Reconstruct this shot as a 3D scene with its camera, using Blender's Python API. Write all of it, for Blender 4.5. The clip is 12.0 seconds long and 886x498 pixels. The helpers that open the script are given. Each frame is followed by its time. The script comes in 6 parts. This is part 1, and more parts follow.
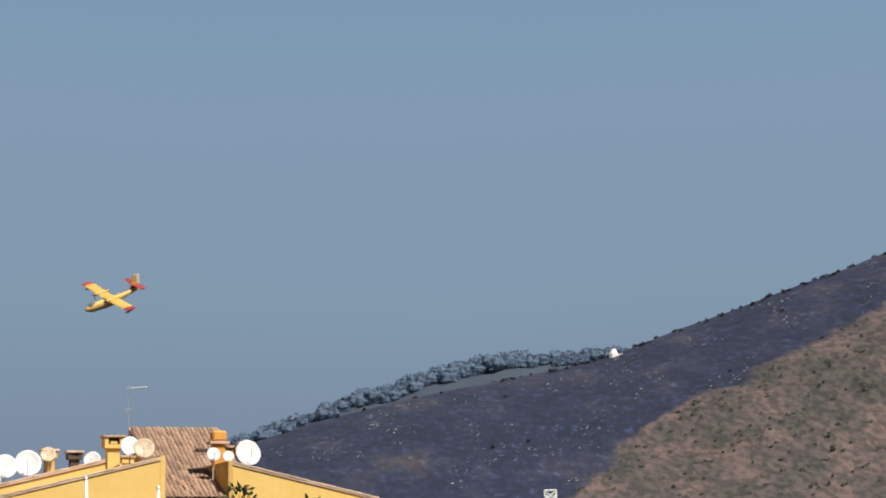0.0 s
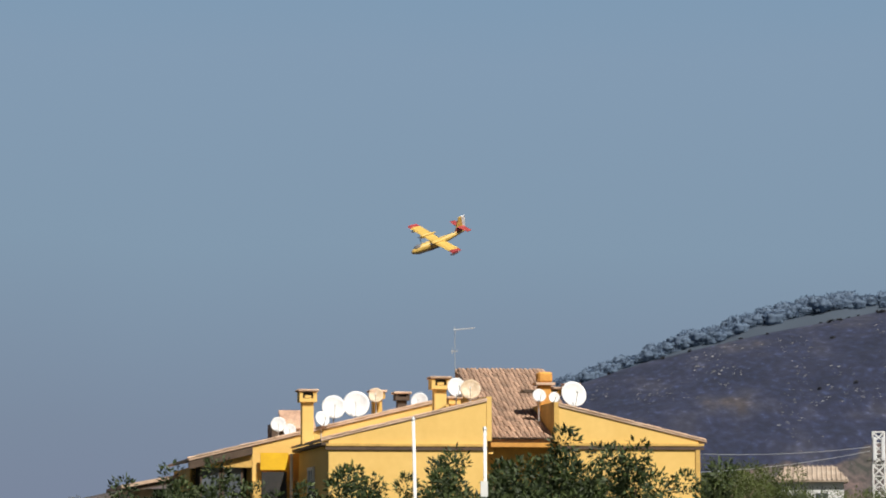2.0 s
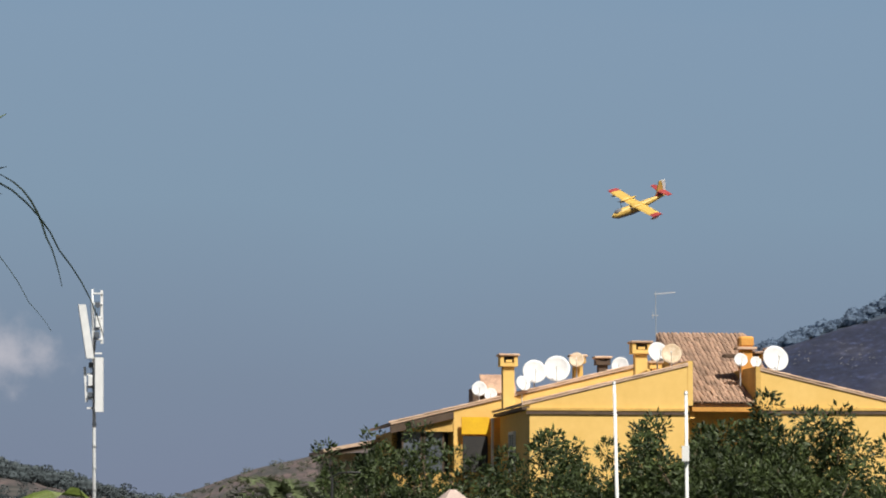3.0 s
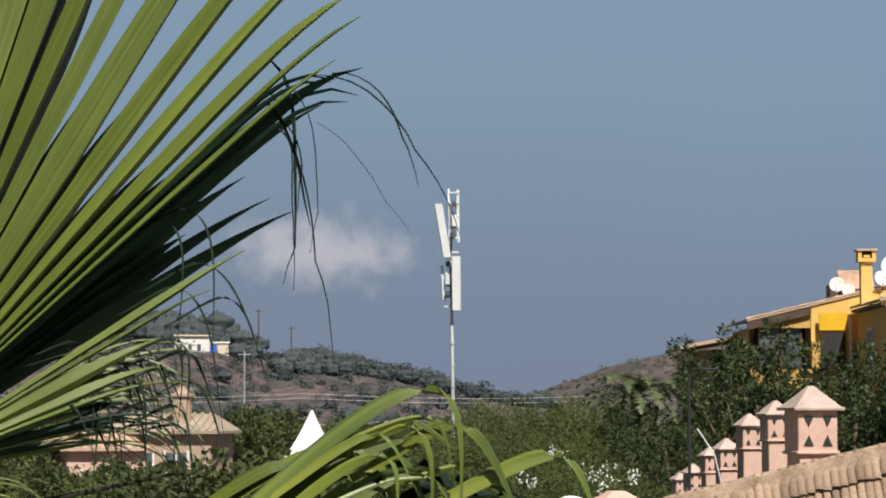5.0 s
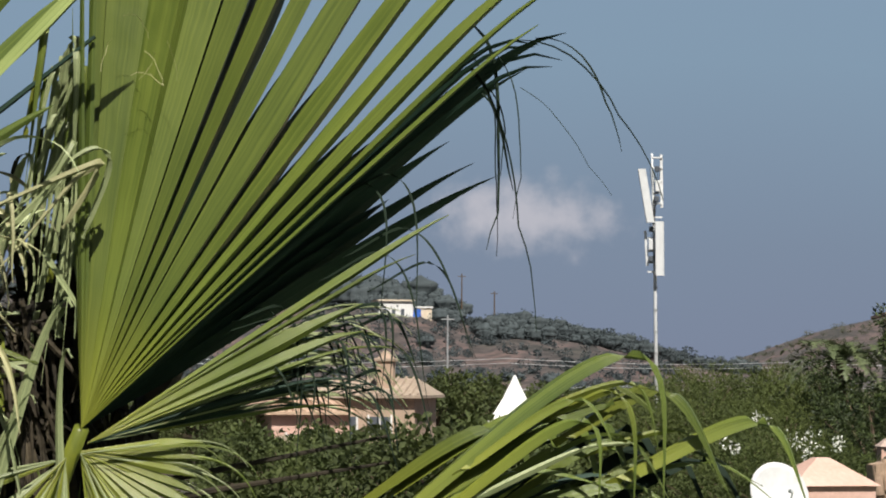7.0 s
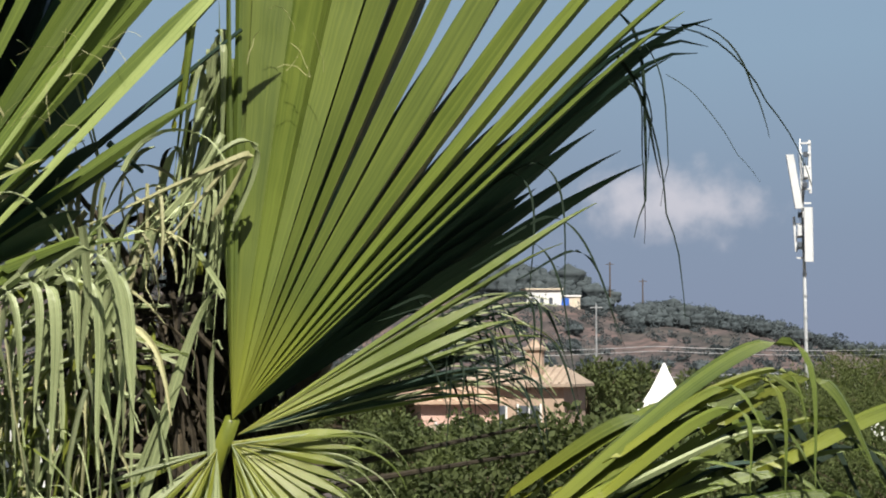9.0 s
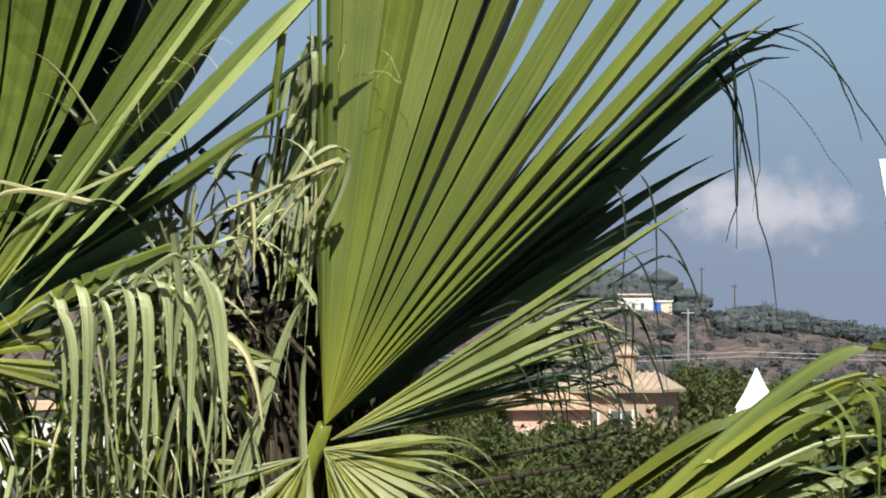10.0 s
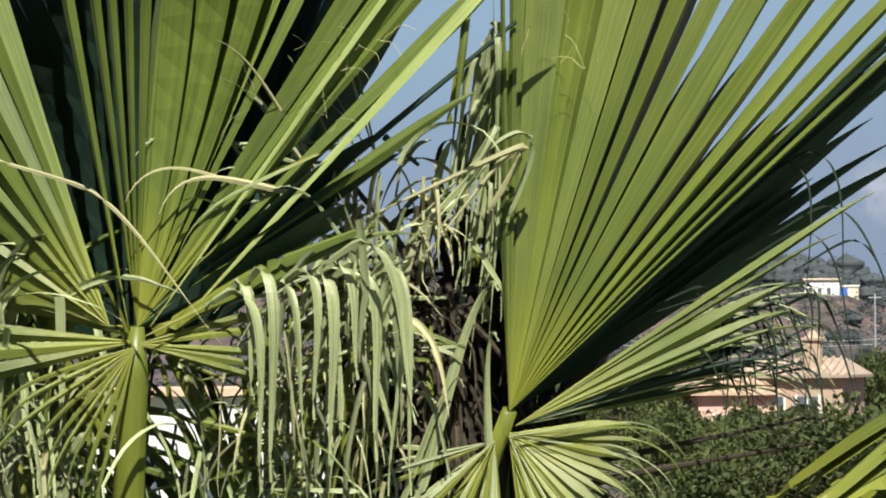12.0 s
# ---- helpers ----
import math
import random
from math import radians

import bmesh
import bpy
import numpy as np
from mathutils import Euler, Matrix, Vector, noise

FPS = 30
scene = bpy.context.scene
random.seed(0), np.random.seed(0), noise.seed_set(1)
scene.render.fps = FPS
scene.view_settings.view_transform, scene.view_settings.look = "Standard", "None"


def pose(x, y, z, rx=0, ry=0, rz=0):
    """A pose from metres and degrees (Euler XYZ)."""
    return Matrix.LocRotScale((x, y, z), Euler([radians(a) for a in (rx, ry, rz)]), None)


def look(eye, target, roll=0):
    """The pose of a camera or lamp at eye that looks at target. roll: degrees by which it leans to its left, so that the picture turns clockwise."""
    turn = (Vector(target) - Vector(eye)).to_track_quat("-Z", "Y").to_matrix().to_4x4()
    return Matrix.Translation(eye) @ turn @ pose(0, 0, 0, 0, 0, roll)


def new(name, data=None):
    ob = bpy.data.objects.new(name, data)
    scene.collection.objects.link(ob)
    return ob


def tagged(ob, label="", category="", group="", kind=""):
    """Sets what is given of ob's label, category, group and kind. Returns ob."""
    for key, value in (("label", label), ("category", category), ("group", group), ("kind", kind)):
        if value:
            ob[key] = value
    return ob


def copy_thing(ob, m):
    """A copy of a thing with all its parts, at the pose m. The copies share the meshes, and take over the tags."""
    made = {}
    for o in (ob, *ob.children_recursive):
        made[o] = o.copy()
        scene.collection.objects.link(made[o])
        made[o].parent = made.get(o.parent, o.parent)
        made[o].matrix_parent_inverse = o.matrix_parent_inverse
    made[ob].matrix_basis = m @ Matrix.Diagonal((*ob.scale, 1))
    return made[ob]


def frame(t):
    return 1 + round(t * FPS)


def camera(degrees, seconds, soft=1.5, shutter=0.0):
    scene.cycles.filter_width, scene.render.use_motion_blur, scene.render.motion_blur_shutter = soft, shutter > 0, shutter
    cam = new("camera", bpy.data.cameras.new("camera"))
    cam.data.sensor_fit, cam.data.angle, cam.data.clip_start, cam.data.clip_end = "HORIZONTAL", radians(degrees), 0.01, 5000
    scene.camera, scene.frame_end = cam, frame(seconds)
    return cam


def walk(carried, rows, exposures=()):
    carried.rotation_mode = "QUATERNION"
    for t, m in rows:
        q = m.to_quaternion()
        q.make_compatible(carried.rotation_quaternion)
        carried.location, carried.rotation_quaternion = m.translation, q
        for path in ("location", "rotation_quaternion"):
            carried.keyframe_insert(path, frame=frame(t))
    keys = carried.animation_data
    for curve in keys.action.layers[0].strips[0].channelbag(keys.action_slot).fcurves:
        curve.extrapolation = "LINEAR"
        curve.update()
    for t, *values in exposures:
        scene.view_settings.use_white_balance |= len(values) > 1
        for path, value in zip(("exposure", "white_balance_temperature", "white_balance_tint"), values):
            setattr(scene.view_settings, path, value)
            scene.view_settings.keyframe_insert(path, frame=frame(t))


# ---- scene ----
# ------------------------------------------------------------------ camera and path
cam = camera(17.0, 12.0, soft=1.9)
EYE = Vector((0.0, 0.0, 6.0))
# seconds, turn to the left, tilt upwards, lean (degrees); the camera turns where it stands
TURNS = [
    (0.0, -8.432, 6.982, -0.508),
    (0.5, -6.653, 7.236, -0.179),
    (1.0, -5.146, 6.934, -0.103),
    (1.5, -3.760, 6.249, -0.113),
    (2.0, -2.119, 5.884, -0.099),
    (2.5, 0.000, 5.240, 0.113),
    (3.0, 1.770, 5.199, 0.090),
    (3.5, 3.602, 4.824, 0.165),
    (3.7, 4.280, 4.387, 0.136),
    (5.3, 9.526, 3.104, -0.231),
    (5.5, 10.087, 3.026, -0.391),
    (6.0, 11.530, 2.904, 0.199),
    (6.5, 12.208, 2.692, 0.713),
    (7.0, 12.567, 2.530, 0.240),
    (7.2, 13.014, 2.423, 0.235),
    (8.8, 14.964, 2.431, 0.486),
    (9.0, 15.423, 2.318, -0.243),
    (9.5, 16.377, 2.254, 0.077),
    (10.0, 17.187, 2.439, -0.342),
    (10.5, 18.543, 2.255, -0.323),
    (11.0, 19.381, 2.351, 0.458),
    (11.5, 20.269, 2.354, -0.135),
    (12.0, 20.753, 2.185, -0.438),
]
walk(cam, [(t, look(EYE, EYE + Vector((-math.sin(radians(y)) * math.cos(radians(p)), math.cos(radians(y)) * math.cos(radians(p)),
                                       math.sin(radians(p)))), r)) for t, y, p, r in TURNS], exposures=[(0.0, 0.2), (5.5, 0.2), (7.2, 0.25), (9.0, 0.5), (10.0, 0.6), (12.0, 0.7)])

# ------------------------------------------------------------------ world and sun
SUN_EL, SUN_RIGHT = 52.0, 28.0     # degrees above the horizon, and to the right of straight behind the camera
to_sun = Vector((math.sin(radians(SUN_RIGHT)) * math.cos(radians(SUN_EL)), -math.cos(radians(SUN_RIGHT)) * math.cos(radians(SUN_EL)),
                 math.sin(radians(SUN_EL))))
world = bpy.data.worlds.new("world")
scene.world = world
world.use_nodes = True
wn = world.node_tree
sky = wn.nodes.new("ShaderNodeTexSky")
sky.sky_type, sky.sun_disc = "NISHITA", False
sky.sun_elevation, sky.sun_rotation = radians(SUN_EL), math.atan2(to_sun.x, to_sun.y)
sky.dust_density, sky.air_density = 2.0, 1.0
wn.links.new(sky.outputs[0], wn.nodes["Background"].inputs[0])
wn.nodes["Background"].inputs[1].default_value = 0.027
sun = new("sun", bpy.data.lights.new("sun", "SUN"))
sun.data.energy, sun.data.angle, sun.data.color = 5.0, radians(0.55), (1.0, 0.95, 0.87)
sun.matrix_world = look(to_sun * 50, (0, 0, 0))


# ------------------------------------------------------------------ materials
def mat(name, color, color2=None, scale=3.0, rough=0.8, bump=0.2, metal=0.0, through_light=0.0, island=0.0, spec=0.5, fine=8.0, stretch=(1, 1, 1), obj_random=0.0):
    """Two-scale noise between two colours, fine relief, and variation from piece to piece."""
    m = bpy.data.materials.new(name)
    m.use_nodes = True
    nt = m.node_tree
    nd, ln = nt.nodes, nt.links
    bs = nd["Principled BSDF"]
    bs.inputs["Roughness"].default_value, bs.inputs["Metallic"].default_value = rough, metal
    bs.inputs["Specular IOR Level"].default_value = spec
    color2 = color2 or tuple(c * 0.72 for c in color)
    tc, mp = nd.new("ShaderNodeTexCoord"), nd.new("ShaderNodeMapping")
    mp.inputs["Scale"].default_value = stretch
    ln.new(tc.outputs["Object"], mp.inputs[0])
    n1, n2 = nd.new("ShaderNodeTexNoise"), nd.new("ShaderNodeTexNoise")
    n1.inputs["Scale"].default_value, n2.inputs["Scale"].default_value = scale, scale * fine
    n1.inputs["Detail"].default_value, n2.inputs["Detail"].default_value = 5, 4
    for n in (n1, n2):
        ln.new(mp.outputs[0], n.inputs["Vector"])
    add = nd.new("ShaderNodeMath")
    add.operation = "MULTIPLY_ADD"
    ln.new(n2.outputs[0], add.inputs[0])
    add.inputs[1].default_value = 0.45
    ln.new(n1.outputs[0], add.inputs[2])
    ramp = nd.new("ShaderNodeValToRGB")
    ramp.color_ramp.elements[0].position, ramp.color_ramp.elements[1].position = 0.5, 0.95
    ramp.color_ramp.elements[0].color, ramp.color_ramp.elements[1].color = (*color2, 1), (*color, 1)
    ln.new(add.outputs[0], ramp.inputs[0])
    out = ramp.outputs[0]
    for amount, node, socket in ((island, "ShaderNodeNewGeometry", "Random Per Island"), (obj_random, "ShaderNodeObjectInfo", "Random")):
        if amount:
            src, mr, hsv = nd.new(node), nd.new("ShaderNodeMapRange"), nd.new("ShaderNodeHueSaturation")
            ln.new(src.outputs[socket], mr.inputs[0])
            mr.inputs[3].default_value, mr.inputs[4].default_value = 1 - amount, 1 + amount
            ln.new(mr.outputs[0], hsv.inputs["Value"])
            ln.new(out, hsv.inputs["Color"])
            out = hsv.outputs[0]
    ln.new(out, bs.inputs["Base Color"])
    if bump:
        b = nd.new("ShaderNodeBump")
        b.inputs["Strength"].default_value, b.inputs["Distance"].default_value = bump, 0.02
        ln.new(n2.outputs[0], b.inputs["Height"])
        ln.new(b.outputs[0], bs.inputs["Normal"])
    if through_light:
        tr, mix = nd.new("ShaderNodeBsdfTranslucent"), nd.new("ShaderNodeMixShader")
        ln.new(out, tr.inputs[0])
        mix.inputs[0].default_value = through_light
        ln.new(bs.outputs[0], mix.inputs[1])
        ln.new(tr.outputs[0], mix.inputs[2])
        ln.new(mix.outputs[0], nd["Material Output"].inputs[0])
    return m


def blade_mat(name, color, color2, rough, spec, obj_random=0.0, island=0.0, young=1.0):
    """A leaf blade: fine veins along its length, blotches, and a yellower root. u runs across the blade, v along it in metres."""
    m = bpy.data.materials.new(name)
    m.use_nodes = True
    nt = m.node_tree
    nd, ln = nt.nodes, nt.links
    bs = nd["Principled BSDF"]
    bs.inputs["Roughness"].default_value, bs.inputs["Specular IOR Level"].default_value = rough, spec
    tc, mp, info, geo = nd.new("ShaderNodeTexCoord"), nd.new("ShaderNodeMapping"), nd.new("ShaderNodeObjectInfo"), nd.new("ShaderNodeNewGeometry")
    ln.new(tc.outputs["UV"], mp.inputs[0])
    mp.inputs["Scale"].default_value = (9.0, 0.9, 1.0)
    shift = nd.new("ShaderNodeMath")
    shift.operation = "MULTIPLY_ADD"
    ln.new(info.outputs["Random"], shift.inputs[0])
    shift.inputs[1].default_value = 37.0
    ln.new(geo.outputs["Random Per Island"], shift.inputs[2])
    comb = nd.new("ShaderNodeCombineXYZ")
    ln.new(shift.outputs[0], comb.inputs[2])
    ln.new(comb.outputs[0], mp.inputs["Location"])
    veins, blotch = nd.new("ShaderNodeTexNoise"), nd.new("ShaderNodeTexNoise")
    veins.inputs["Scale"].default_value, veins.inputs["Detail"].default_value, veins.inputs["Roughness"].default_value = 1.6, 6, 0.7
    ln.new(mp.outputs[0], veins.inputs["Vector"])
    blotch.inputs["Scale"].default_value, blotch.inputs["Detail"].default_value = 5.0, 5
    ln.new(tc.outputs["Object"], blotch.inputs["Vector"])
    add = nd.new("ShaderNodeMath")
    add.operation = "MULTIPLY_ADD"
    ln.new(blotch.outputs[0], add.inputs[0])
    add.inputs[1].default_value = 0.35
    ln.new(veins.outputs[0], add.inputs[2])
    ramp = nd.new("ShaderNodeValToRGB")
    ramp.color_ramp.elements[0].position, ramp.color_ramp.elements[1].position = 0.48, 0.82
    ramp.color_ramp.elements[0].color, ramp.color_ramp.elements[1].color = (*color2, 1), (*color, 1)
    ln.new(add.outputs[0], ramp.inputs[0])
    out = ramp.outputs[0]
    if young:
        sep, mr, mix = nd.new("ShaderNodeSeparateXYZ"), nd.new("ShaderNodeMapRange"), nd.new("ShaderNodeMix")
        ln.new(tc.outputs["UV"], sep.inputs[0])
        ln.new(sep.outputs[1], mr.inputs[0])
        mr.inputs[1].default_value, mr.inputs[2].default_value, mr.inputs[3].default_value, mr.inputs[4].default_value = 0.02, 0.3, 0.65, 0.0
        mix.data_type = "RGBA"
        ln.new(mr.outputs[0], mix.inputs[0])
        ln.new(out, mix.inputs[6])
        mix.inputs[7].default_value = (0.25, 0.26, 0.03, 1)
        out = mix.outputs[2]
    for amount, src in ((obj_random, info.outputs["Random"]), (island, geo.outputs["Random Per Island"])):
        if amount:
            mr, hsv = nd.new("ShaderNodeMapRange"), nd.new("ShaderNodeHueSaturation")
            ln.new(src, mr.inputs[0])
            mr.inputs[3].default_value, mr.inputs[4].default_value = 1 - amount, 1 + amount
            ln.new(mr.outputs[0], hsv.inputs["Value"])
            ln.new(out, hsv.inputs["Color"])
            out = hsv.outputs[0]
    ln.new(out, bs.inputs["Base Color"])
    bump = nd.new("ShaderNodeBump")
    bump.inputs["Strength"].default_value, bump.inputs["Distance"].default_value = 0.35, 0.004
    ln.new(veins.outputs[0], bump.inputs["Height"])
    ln.new(bump.outputs[0], bs.inputs["Normal"])
    tr, mixs = nd.new("ShaderNodeBsdfTranslucent"), nd.new("ShaderNodeMixShader")
    ln.new(out, tr.inputs[0])
    mixs.inputs[0].default_value = 0.03
    ln.new(bs.outputs[0], mixs.inputs[1])
    ln.new(tr.outputs[0], mixs.inputs[2])
    ln.new(mixs.outputs[0], nd["Material Output"].inputs[0])
    return m


M_YELLOW = mat("yellow_render", (0.82, 0.55, 0.18), (0.74, 0.48, 0.14), 0.5, 0.9, 0.15)
# deeper, blotchier yellow for trims, recess and side walls, some chimneys
M_YELLOW_DEEP = mat("deep_yellow_render", (0.72, 0.46, 0.13), (0.5, 0.31, 0.09), 1.6, 0.9, 0.25)
M_ORANGE = mat("orange_render", (0.72, 0.36, 0.08), (0.55, 0.26, 0.06), 2.0, 0.9, 0.2)
M_PEACH = mat("peach_render", (0.54, 0.40, 0.30), (0.42, 0.31, 0.23), 1.0, 0.9, 0.2)
M_CREAM = mat("cream_render", (0.75, 0.66, 0.52), (0.6, 0.5, 0.38), 1.0, 0.9, 0.2)
M_WHITE = mat("white_paint", (0.82, 0.82, 0.8), (0.7, 0.7, 0.68), 2.0, 0.6, 0.05)
M_DISH = mat("white_enamel", (0.74, 0.75, 0.75), (0.60, 0.60, 0.60), 2.0, 0.6, 0.03)
M_DISH_RUST = mat("rusty_beige_enamel", (0.72, 0.62, 0.48), (0.5, 0.36, 0.22), 5.0, 0.7, 0.1)
M_TILE = mat("terracotta_tile", (0.47, 0.31, 0.21), (0.27, 0.165, 0.115), 1.5, 0.9, 0.3, obj_random=0.35)
M_TILE_PALE = mat("pale_terracotta", (0.64, 0.47, 0.34), (0.47, 0.31, 0.21), 1.2, 0.9, 0.3, obj_random=0.2, island=0.15)
M_PINK = mat("pink_render", (0.74, 0.50, 0.42), (0.60, 0.38, 0.30), 2.0, 0.9, 0.2)
# near black that paints the shade inside recesses, openings and vents
M_DARK = mat("recess_shade", (0.035, 0.032, 0.03), (0.02, 0.02, 0.02), 2.0, 0.7, 0.0)
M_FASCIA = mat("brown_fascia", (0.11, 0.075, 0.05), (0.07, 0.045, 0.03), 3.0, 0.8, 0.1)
M_AWNING = mat("yellow_canvas", (0.85, 0.52, 0.02), (0.75, 0.42, 0.02), 2.0, 0.9, 0.1)
M_GLASS = mat("grey_glazing", (0.12, 0.14, 0.16), (0.08, 0.09, 0.11), 0.8, 0.15, 0.0)
M_GALV = mat("galvanised_steel", (0.62, 0.64, 0.65), (0.45, 0.47, 0.48), 4.0, 0.45, 0.05, metal=0.5)
M_ANT = mat("grey_white_plastic", (0.75, 0.77, 0.78), (0.66, 0.68, 0.69), 3.0, 0.5, 0.02)
M_CABLE = mat("black_cable", (0.03, 0.03, 0.03), (0.02, 0.02, 0.02), 3.0, 0.6, 0.0)
M_BLOSSOM = mat("white_blossom", (0.8, 0.8, 0.76), (0.6, 0.62, 0.55), 2.0, 0.7, 0.0, island=0.2)
M_BLUE = mat("blue_tarpaulin", (0.05, 0.16, 0.62), (0.04, 0.12, 0.45), 2.0, 0.5, 0.1)
M_BARK = mat("brown_bark", (0.13, 0.09, 0.06), (0.07, 0.05, 0.03), 6.0, 0.95, 0.6, stretch=(1, 1, 0.3))
M_LEAF = mat("dark_leaf", (0.072, 0.100, 0.025), (0.016, 0.030, 0.009), 0.9, 0.62, 0.0, through_light=0.15, island=0.55)
M_LEAF_PINE = mat("pine_leaf", (0.125, 0.155, 0.035), (0.035, 0.055, 0.016), 0.5, 0.75, 0.0, through_light=0.3, island=0.14)
M_LEAF_OLIVE = mat("olive_leaf", (0.12, 0.15, 0.04), (0.045, 0.065, 0.02), 0.6, 0.75, 0.0, through_light=0.3, island=0.14, obj_random=0.3)
M_SCRUB = mat("dry_scrub_leaf", (0.16, 0.165, 0.12), (0.125, 0.135, 0.105), 0.1, 0.8, 0.0, through_light=0.25, island=0.2)
# light blue leaf colour: distance haze painted into the far trees
M_SCRUB_FAR = mat("haze_tinted_far_leaf", (0.195, 0.270, 0.380), (0.180, 0.250, 0.350), 0.3, 0.95, 0.0, through_light=0.5, island=0.1)
# pine green shifted to grey blue, haze put into the colour
M_SCRUB_LEFT = mat("haze_tinted_pine_leaf", (0.082, 0.102, 0.108), (0.054, 0.070, 0.076), 0.05, 0.9, 0.0, through_light=0.12, island=0.1)
M_TILE_DUSTY = mat("dusty_roof_tile", (0.46, 0.37, 0.29), (0.32, 0.25, 0.19), 1.2, 0.9, 0.3)
M_TILE_WORN = mat("worn_brown_tile", (0.46, 0.33, 0.24), (0.22, 0.15, 0.10), 3.0, 0.9, 0.5, obj_random=0.35)
M_PINK_CAP = mat("weathered_pink_cap", (0.60, 0.46, 0.40), (0.40, 0.32, 0.28), 3.0, 0.9, 0.3)
M_STONE = mat("pale_rock", (0.21, 0.21, 0.21), (0.10, 0.10, 0.11), 0.5, 0.9, 0.3, island=0.5)
M_CHAR = mat("charred_twigs", (0.038, 0.04, 0.046), (0.022, 0.024, 0.03), 0.1, 0.9, 0.0, island=0.3)
M_PALM = blade_mat("palm_leaf", (0.140, 0.182, 0.036), (0.055, 0.086, 0.018), 0.36, 0.45, obj_random=0.22)
M_PALM_BROAD = blade_mat("broad_palm_leaf", (0.152, 0.190, 0.036), (0.070, 0.102, 0.019), 0.36, 0.5, obj_random=0.16)
# darker, bluer copy of the palm leaf: shade painted into the colour
M_PALM_SHADE = blade_mat("shaded_palm_leaf", (0.030, 0.062, 0.042), (0.018, 0.040, 0.027), 0.5, 0.3, obj_random=0.2, young=0.0)
# pale copy of the palm leaf: strong sun on a few blades, painted in
M_PALM_PALE = blade_mat("sunlit_palm_leaf", (0.40, 0.47, 0.18), (0.20, 0.26, 0.07), 0.34, 0.45, obj_random=0.15)
M_PALM_TIP = mat("dark_palm_tip", (0.022, 0.036, 0.022), (0.010, 0.018, 0.012), 3.0, 0.7, 0.0, island=0.5, spec=0.15)
M_PALM_OLD = blade_mat("faded_palm_strip", (0.40, 0.45, 0.23), (0.090, 0.115, 0.045), 0.36, 0.55, island=0.65, young=0.0)
M_PALM_STRAW = blade_mat("straw_palm_strip", (0.47, 0.46, 0.25), (0.20, 0.19, 0.09), 0.55, 0.4, island=0.4, young=0.0)
# dead fibre brown, painted darker for the shade in the palm's heart
M_PALM_DEAD = mat("shade_darkened_dead_fibre", (0.062, 0.048, 0.027), (0.016, 0.013, 0.009), 6.0, 0.9, 0.3, island=0.6)
M_PETIOLE = mat("palm_stalk", (0.20, 0.225, 0.03), (0.12, 0.155, 0.024), 4.0, 0.4, 0.05, through_light=0.1, stretch=(4, 4, 0.4))
M_THREAD = mat("pale_palm_thread", (0.42, 0.40, 0.2), (0.3, 0.28, 0.14), 3.0, 0.7, 0.0)
M_AIR_Y = mat("aircraft_yellow", (0.66, 0.44, 0.11), (0.56, 0.37, 0.09), 0.15, 0.5, 0.0)
M_AIR_R = mat("aircraft_red", (0.40, 0.06, 0.055), (0.32, 0.05, 0.05), 0.15, 0.5, 0.0)
M_AIR_G = mat("aircraft_grey", (0.16, 0.16, 0.17), (0.11, 0.11, 0.12), 0.6, 0.5, 0.02)


# ------------------------------------------------------------------ mesh helpers
def part(name, bm, material, parent=None, label="", smooth=False):
    """Links a bmesh as one mesh object under a thing or under a part."""
    me = bpy.data.meshes.new(name)
    bm.to_mesh(me)
    bm.free()
    me.materials.append(material)
    if smooth:
        for p in me.polygons:
            p.use_smooth = True
    ob = new(name, me)
    ob.parent = parent
    if label:
        tagged(ob, label)
    return ob


def soup(name, verts, faces, material, parent=None, label=""):
    me = bpy.data.meshes.new(name)
    me.from_pydata([tuple(v) for v in verts], [], [tuple(f) for f in faces])
    me.materials.append(material)
    ob = new(name, me)
    ob.parent = parent
    if label:
        tagged(ob, label)
    return ob


def thing(name, m, label, category, group="", kind=""):
    ob = new(name)
    ob.matrix_world = m
    return tagged(ob, label, category, group, kind)


def box(bm, x0, x1, y0, y1, z0, z1, bevel=0.0):
    r = bmesh.ops.create_cube(bm, size=1)
    for v in r["verts"]:
        v.co = Vector((x0 if v.co.x < 0 else x1, y0 if v.co.y < 0 else y1, z0 if v.co.z < 0 else z1))
    if bevel:
        es = list({e for v in r["verts"] for e in v.link_edges})
        bmesh.ops.bevel(bm, geom=es, offset=bevel, segments=1, affect="EDGES")
    return bm


def boxed(*a, bevel=0.0):
    return box(bmesh.new(), *a, bevel=bevel)


def prism(outline, y0, y1):
    """A slab: an outline in x and z, from depth y0 to y1."""
    bm = bmesh.new()
    f = [bm.verts.new((x, y0, z)) for x, z in outline]
    b = [bm.verts.new((x, y1, z)) for x, z in outline]
    bm.faces.new(f)
    bm.faces.new(b[::-1])
    for i in range(len(f)):
        j = (i + 1) % len(f)
        bm.faces.new((f[j], f[i], b[i], b[j]))
    bmesh.ops.recalc_face_normals(bm, faces=bm.faces)
    return bm


